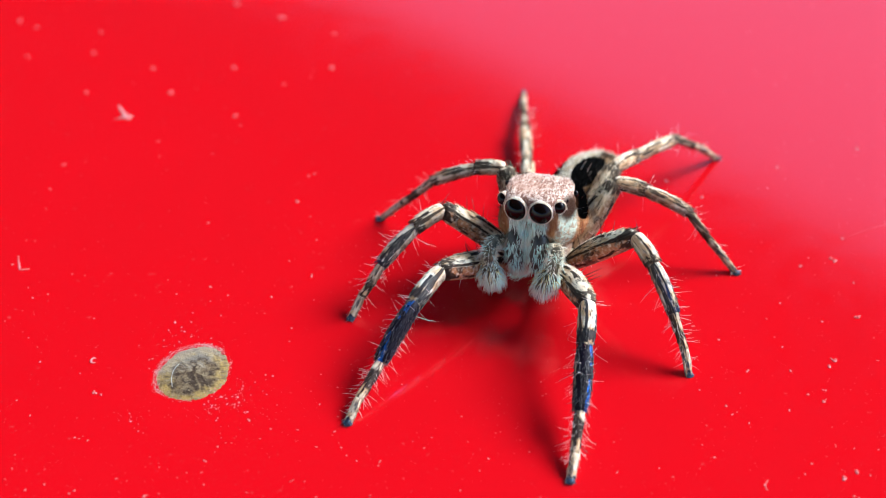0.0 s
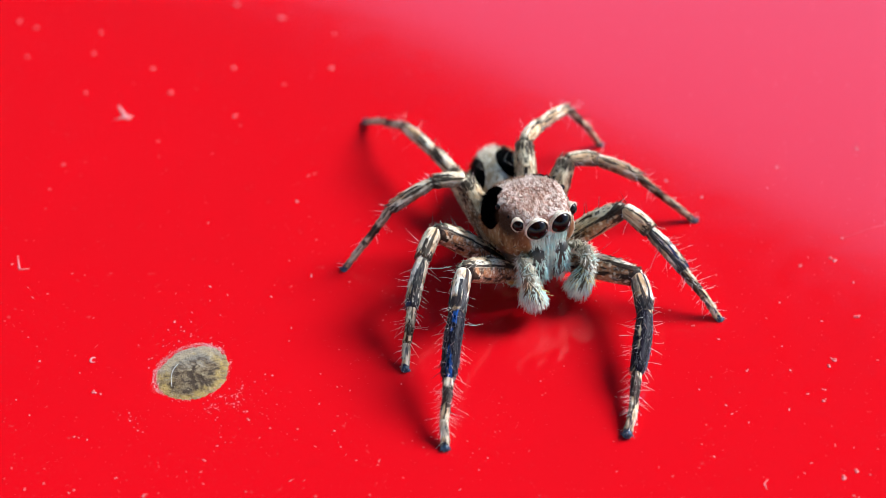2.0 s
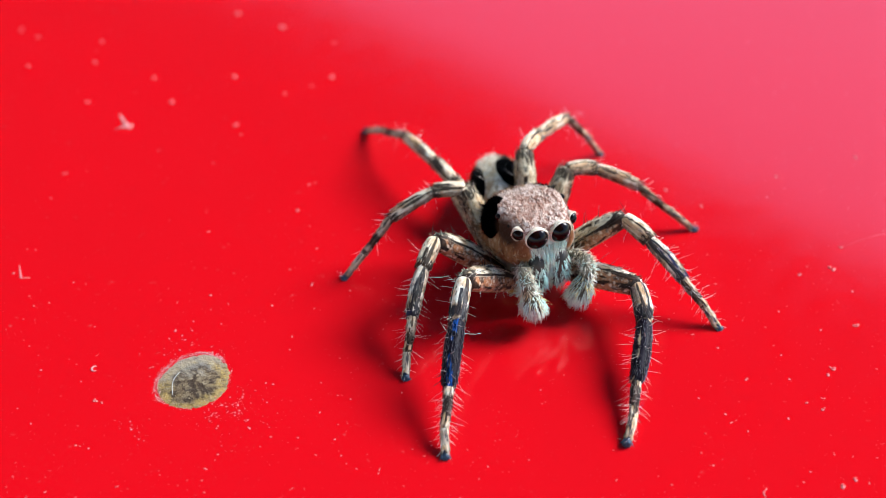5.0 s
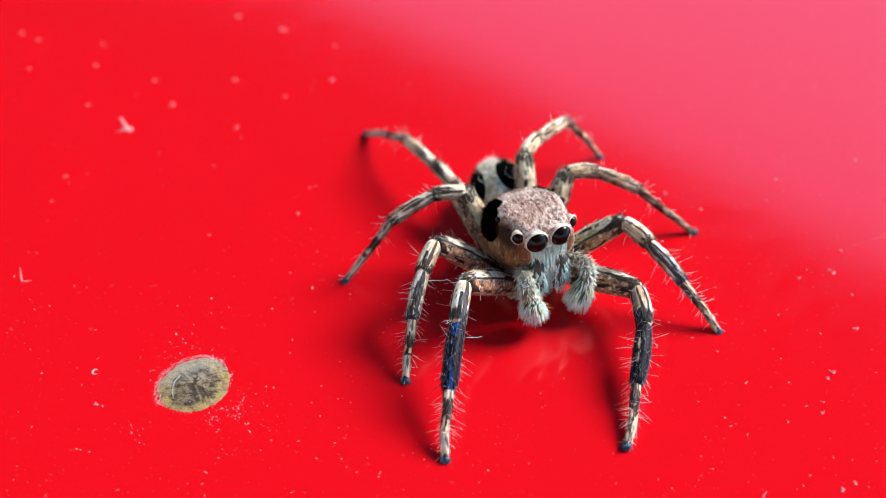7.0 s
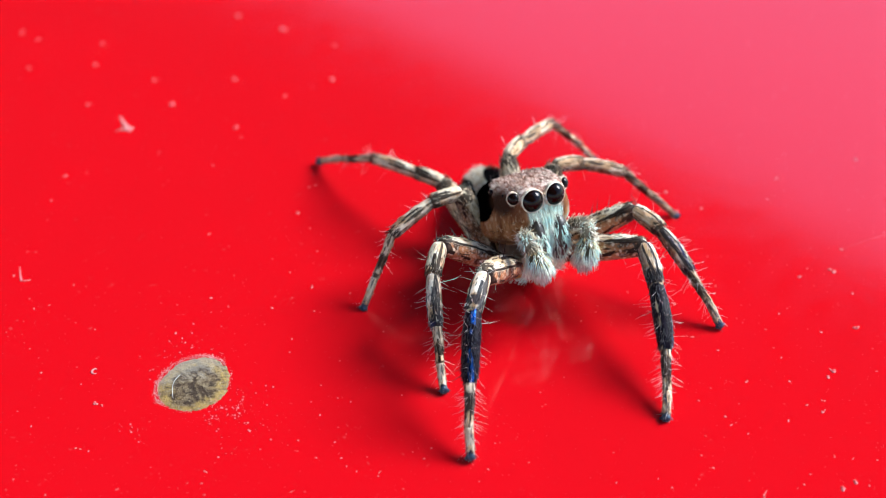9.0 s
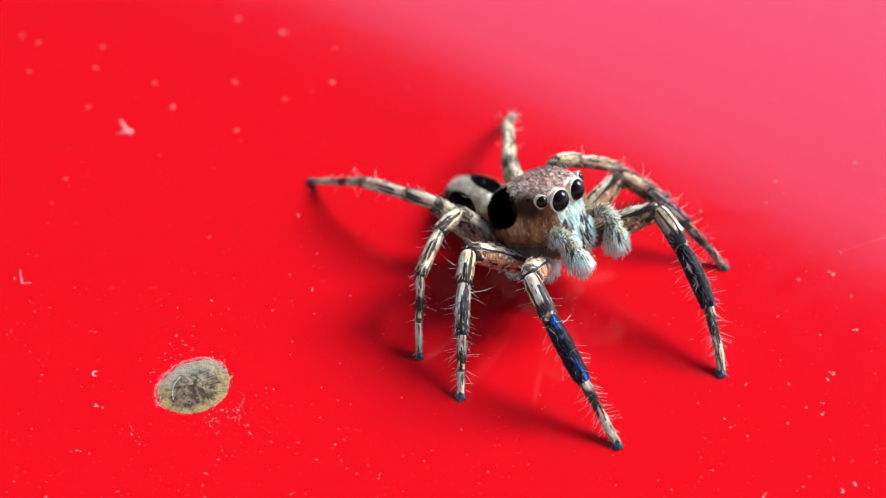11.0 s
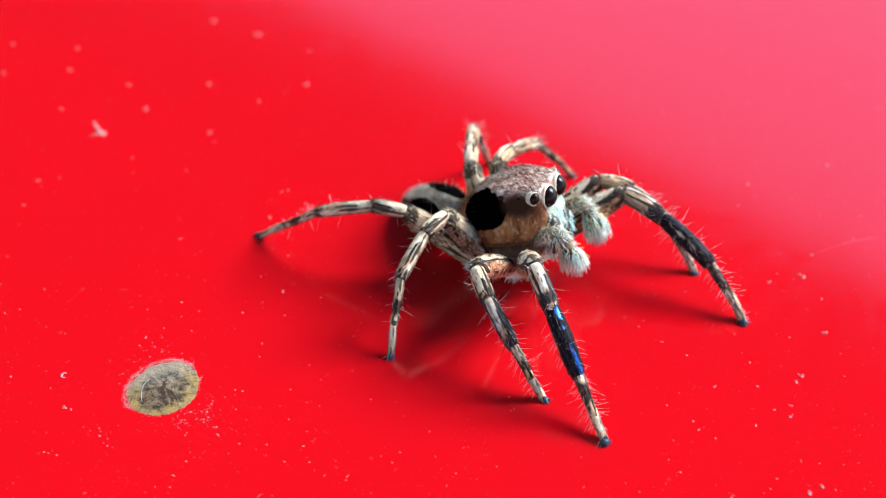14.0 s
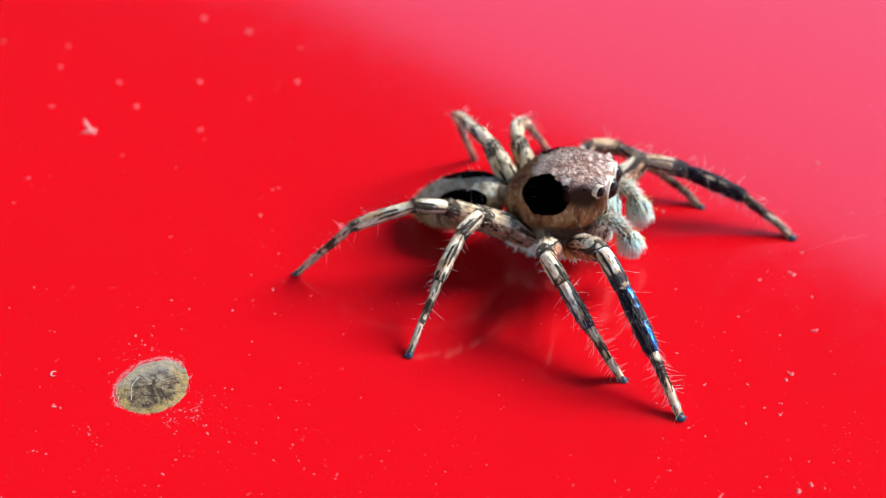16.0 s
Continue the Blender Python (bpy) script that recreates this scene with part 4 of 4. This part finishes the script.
def speck(x, y, r, rng, count, material):
    """One crumb of dust on the paint, made of a few lumps."""
    lumps = [(lambda g: (g[0] + np.array([rng.normal(0, r * 0.4), rng.normal(0, r * 0.4), r * 0.05]), g[1]))(crumb(r * rng.uniform(0.5, 0.8), rng, 0.45)) for _ in range(count)]
    ob = part("dust_speck", join(*lumps), material)
    ob.location = (x * MM, y * MM, 0)
    return tagged(ob, "pale crumb of dust on red paint", "dust speck", "dust on the panel")


def litter():
    rng = np.random.default_rng(11)
    # the dried patch
    m = 96
    a = np.linspace(0, 2 * np.pi, m, endpoint=False)
    edge = 1 + 0.02 * np.sin(3 * a + 1) + 0.015 * np.sin(7 * a) + rng.normal(0, 0.016, m)
    rings = []
    for r in (1.0, 0.99, 0.96, 0.92, 0.86, 0.78, 0.68, 0.56, 0.42, 0.27, 0.12):
        rings.append(np.stack([1.36 * r * np.cos(a) * (1 + (edge - 1) * r ** 3), 1.19 * r * np.sin(a) * (1 + (edge - 1) * r ** 3), 0 * a - 0.012 + 0.08 * (1 - r * r) ** 0.6 + rng.normal(0, 0.002, m)], 1))
    spot = part("dried_droplet", loft(rings), CRUST)
    spot.matrix_world = pose(-8.45 * MM, -6.52 * MM, 0, 0, 0, 62)
    tagged(spot, "dry brownish yellow crusty droplet on red paint", "dried droplet")
    # powdery grains round the rim, thickest on the upper side
    rim = []
    for _ in range(1300):
        b, r = rng.uniform(0, 2 * np.pi), 0.985 + rng.normal(0, 0.035) + 0.05 * rng.random() ** 3
        high = math.sin(b + 0.3)
        if rng.random() > (1.0 if high > 0 else 0.16):
            continue
        if high > 0.1:
            r += abs(rng.normal(0, 0.055))
        g = crumb(0.009 + 0.017 * rng.random() ** 2, rng, 0.5)
        rim.append((g[0] + np.array([1.37 * math.cos(b) * r, 1.19 * math.sin(b) * r, 0.02 if r < 1 else 0.0]), g[1]))
    part("crust_rim", join(*rim), RIM, spot, "pale powdery rim", "stuff")
    grains = []
    for _ in range(170):
        b, r = rng.uniform(0, 2 * np.pi), rng.random() ** 0.5 * 0.95
        g = crumb(0.018 + 0.03 * rng.random() ** 2, rng, 0.4)
        grains.append((g[0] + np.array([1.32 * math.cos(b) * r, 1.14 * math.sin(b) * r, 0.07 * (1 - r * r) ** 0.6 - 0.012]), g[1]))
    part("grain_layer", join(*grains), CRUST, spot, kind="stuff")
    # a pale thread across it
    q = np.linspace(0, 1, 14)
    thread = tube(np.stack([-0.92 + 0.98 * q, 0.22 + 0.40 * q + 0.14 * np.sin(3.0 * q), 0.075 + 0.03 * np.sin(3.1 * q)], 1), np.full(14, 0.009), 6)
    part("thread", thread, GREY_HAIR, spot, "thin whitish thread")
    # loose powder beside it, in small heaps
    geo = []
    for cx, cy, sx, sy, n in ((-7.64, -8.17, 0.22, 0.14, 46), (-6.92, -7.90, 0.20, 0.22, 34), (-7.48, -7.66, 0.12, 0.12, 14), (-6.79, -7.25, 0.14, 0.30, 26), (-10.38, -8.58, 0.3, 0.15, 16), (-9.93, -9.14, 0.12, 0.3, 12), (-8.6, -4.6, 0.9, 0.35, 40), (-7.0, -7.9, 0.8, 0.7, 60)):
        for _ in range(n):
            g = crumb(0.008 + 0.034 * rng.random() ** 3, rng, 0.4)
            geo.append((g[0] + np.array([rng.normal(cx, sx), rng.normal(cy, sy), 0.0]), g[1]))
    tagged(part("powder", join(*geo), POWDER, kind="stuff"), "pale powder flecks beside the dried droplet", "powder")
    # single crumbs
    far = ((-18.73, 15.66, 0.11), (-17.85, 15.10, 0.11), (-14.99, 14.73, 0.11), (-15.03, 13.03, 0.12), (-17.82, 12.77, 0.11), (-12.33, 11.90, 0.11), (-8.91, 11.99, 0.11), (-7.11, 15.89, 0.16), (-9.28, 17.07, 0.16), (-4.73, 11.99, 0.13), (-4.79, 14.64, 0.10), (-6.65, 10.71, 0.08), (-14.85, 10.09, 0.11), (-11.33, 10.09, 0.12), (-5.57, 11.26, 0.07), (-9.15, 5.85, 0.07), (-11.39, 6.68, 0.06), (-14.89, 5.14, 0.08), (-8.49, 8.43, 0.12), (-8.22, 7.80, 0.07), (-15.12, 3.59, 0.07), (-4.98, 4.56, 0.07), (-5.24, 4.42, 0.06))
    mid = ((-5.59, 2.82, 0.08), (-8.83, 1.52, 0.06), (-15.74, -0.87, 0.06), (-13.43, -1.40, 0.05), (-14.10, -2.51, 0.05), (-14.63, -2.69, 0.05), (-12.28, -3.77, 0.04), (-8.34, -2.05, 0.07), (-4.76, -1.49, 0.07), (-5.64, -0.68, 0.05), (-9.53, -2.48, 0.04), (-9.40, -3.97, 0.06), (-8.27, -2.87, 0.04), (-7.68, -2.57, 0.04), (-6.12, -2.63, 0.05), (-5.28, -4.29, 0.06), (-5.33, -4.98, 0.05), (-5.76, -6.65, 0.06), (-9.97, -5.85, 0.06), (-13.75, -5.96, 0.07), (-8.74, -4.70, 0.04), (-4.70, 0.52, 0.05), (-4.60, -2.81, 0.04), (-7.83, -3.62, 0.04))
    low = ((-11.65, -7.43, 0.08), (-11.42, -7.54, 0.06), (-13.11, -11.73, 0.05), (-11.95, -9.47, 0.06), (-11.80, -9.52, 0.04), (-11.51, -9.60, 0.05), (-11.75, -11.87, 0.05), (-11.59, -11.78, 0.05), (-10.34, -11.30, 0.06), (-9.35, -11.99, 0.08), (-7.62, -10.51, 0.05), (-7.27, -9.89, 0.05), (-6.38, -8.68, 0.06), (-7.69, -11.04, 0.04), (-12.57, -11.49, 0.05), (-14.19, -7.80, 0.04), (-13.61, -8.50, 0.04), (-12.31, -6.51, 0.04))
    front = ((-4.14, -6.57, 0.05), (-4.08, -7.98, 0.05), (-1.40, -7.05, 0.05), (-4.75, -9.17, 0.05), (-3.53, -9.19, 0.05), (-3.30, -9.92, 0.05), (-3.10, -10.29, 0.04), (-2.78, -10.51, 0.04), (-2.02, -10.53, 0.05), (-2.09, -10.73, 0.05), (1.13, -10.94, 0.04), (1.43, -10.39, 0.04), (0.53, -11.75, 0.04), (-4.80, -11.35, 0.04), (-3.99, -12.06, 0.06), (-4.12, -9.89, 0.04), (-0.99, -9.67, 0.03), (-6.00, -6.59, 0.04), (-3.10, -7.38, 0.04))
    right = ((8.58, -7.32, 0.06), (9.35, -8.06, 0.07), (9.49, -8.45, 0.06), (10.01, -8.84, 0.06), (10.36, -6.40, 0.07), (11.74, -6.38, 0.06), (12.16, -7.54, 0.07), (12.66, -7.85, 0.08), (13.32, -5.91, 0.09), (13.10, -6.18, 0.08), (11.44, -8.22, 0.06), (7.25, -11.23, 0.05), (5.52, -10.99, 0.05), (11.77, -10.63, 0.05), (12.67, -11.23, 0.09), (13.14, -10.94, 0.08), (12.83, -11.99, 0.06), (12.99, -12.06, 0.05), (13.23, -9.97, 0.05), (14.02, -10.02, 0.05), (14.84, -5.91, 0.05), (8.67, -10.34, 0.04), (12.74, -7.30, 0.05), (13.53, -11.11, 0.04), (11.46, -11.06, 0.04), (6.85, -10.82, 0.04))
    side = ((8.72, -4.18, 0.06), (13.01, -0.96, 0.08), (14.26, -0.64, 0.11), (14.81, 0.62, 0.08), (13.38, -0.48, 0.05), (14.57, -3.74, 0.11), (13.29, -3.91, 0.06), (11.70, -5.21, 0.05), (13.28, -5.82, 0.07), (13.07, 4.96, 0.09), (9.92, 3.10, 0.08), (9.54, -4.84, 0.06), (12.52, 3.66, 0.05), (14.77, -1.87, 0.06), (11.96, -2.93, 0.05), (16.44, 6.26, 0.08), (8.68, 4.13, 0.09))
    for group, material in ((far, NIB), (mid, CHIP), (low, CHIP), (front, CHIP), (right, CHIP), (side, CHIP)):
        for x, y, r in group:
            speck(x, y, r, rng, 2 if r < 0.08 else 4, material)
    # a forked splash, a bent flake, a curl and a nick
    splash = join(tube([(-13.36, 9.2, 0.0), (-13.15, 8.75, 0.02), (-12.9, 8.35, 0.02), (-12.76, 8.15, 0.0)], [0.03, 0.07, 0.09, 0.04], 8, 0.3), tube([(-13.42, 8.12, 0.0), (-13.15, 8.28, 0.02), (-12.85, 8.3, 0.02), (-12.7, 8.45, 0.0)], [0.02, 0.05, 0.08, 0.03], 8, 0.3))
    tagged(part("paint_chip", splash, RIM), "whitish forked chip stuck to red paint", "chip")
    flake = tube([(-15.60, -0.36, 0.0), (-15.50, -0.78, 0.01), (-15.38, -1.16, 0.012), (-15.22, -1.15, 0.01), (-15.05, -1.11, 0.0)], [0.012, 0.03, 0.045, 0.035, 0.015], 8, 0.3)
    tagged(part("paint_chip", flake, CHIP), "pale bent flake on red paint", "chip")
    b = np.linspace(0.9, 5.4, 12)
    curl = tube(np.stack([-11.92 + 0.10 * np.cos(b), -5.90 + 0.12 * np.sin(b), 0 * b + 0.012], 1), 0.014 + 0.03 * np.sin((b - 0.9) / 4.5 * np.pi), 8, 0.5)
    tagged(part("paint_chip", curl, RIM), "whitish curled flake on red paint", "chip")
    nick = tube([(10.26, -11.33, 0.0), (10.11, -11.52, 0.01), (10.17, -11.75, 0.0)], [0.012, 0.03, 0.014], 8, 0.4)
    tagged(part("paint_chip", nick, CHIP), "small pale angled flake on red paint", "chip")
    # the finest dust
    parts = []
    for _ in range(4600):
        x, y = rng.uniform(-19, 19), 22 - 35 * rng.random() ** 0.55
        if math.sin(x * 0.9) * math.sin(y * 0.7 + 1) + rng.normal(0, 0.6) < -0.1 and rng.random() < 0.6:
            continue
        g = crumb(0.007 + 0.013 * rng.random() + 0.03 * rng.random() ** 8, rng, 0.4)
        parts.append((g[0] + np.array([x, y, 0.0]), g[1]))
    tagged(part("fine_dust", join(*parts), DUST, kind="stuff"), "fine pale dust scattered on red paint", "dust")
    # a hair-thin scratch
    scratch = tube([(14.85, 0.62, 0.0), (15.3, 0.85, 0.004), (16.2, 1.3, 0.0), (17.5, 1.7, 0.0)], [0.006, 0.012, 0.014, 0.008], 8, 0.3)
    tagged(part("scratch", scratch, DUST), "thin pale scratch in red paint", "scratch")


litter()
motions()
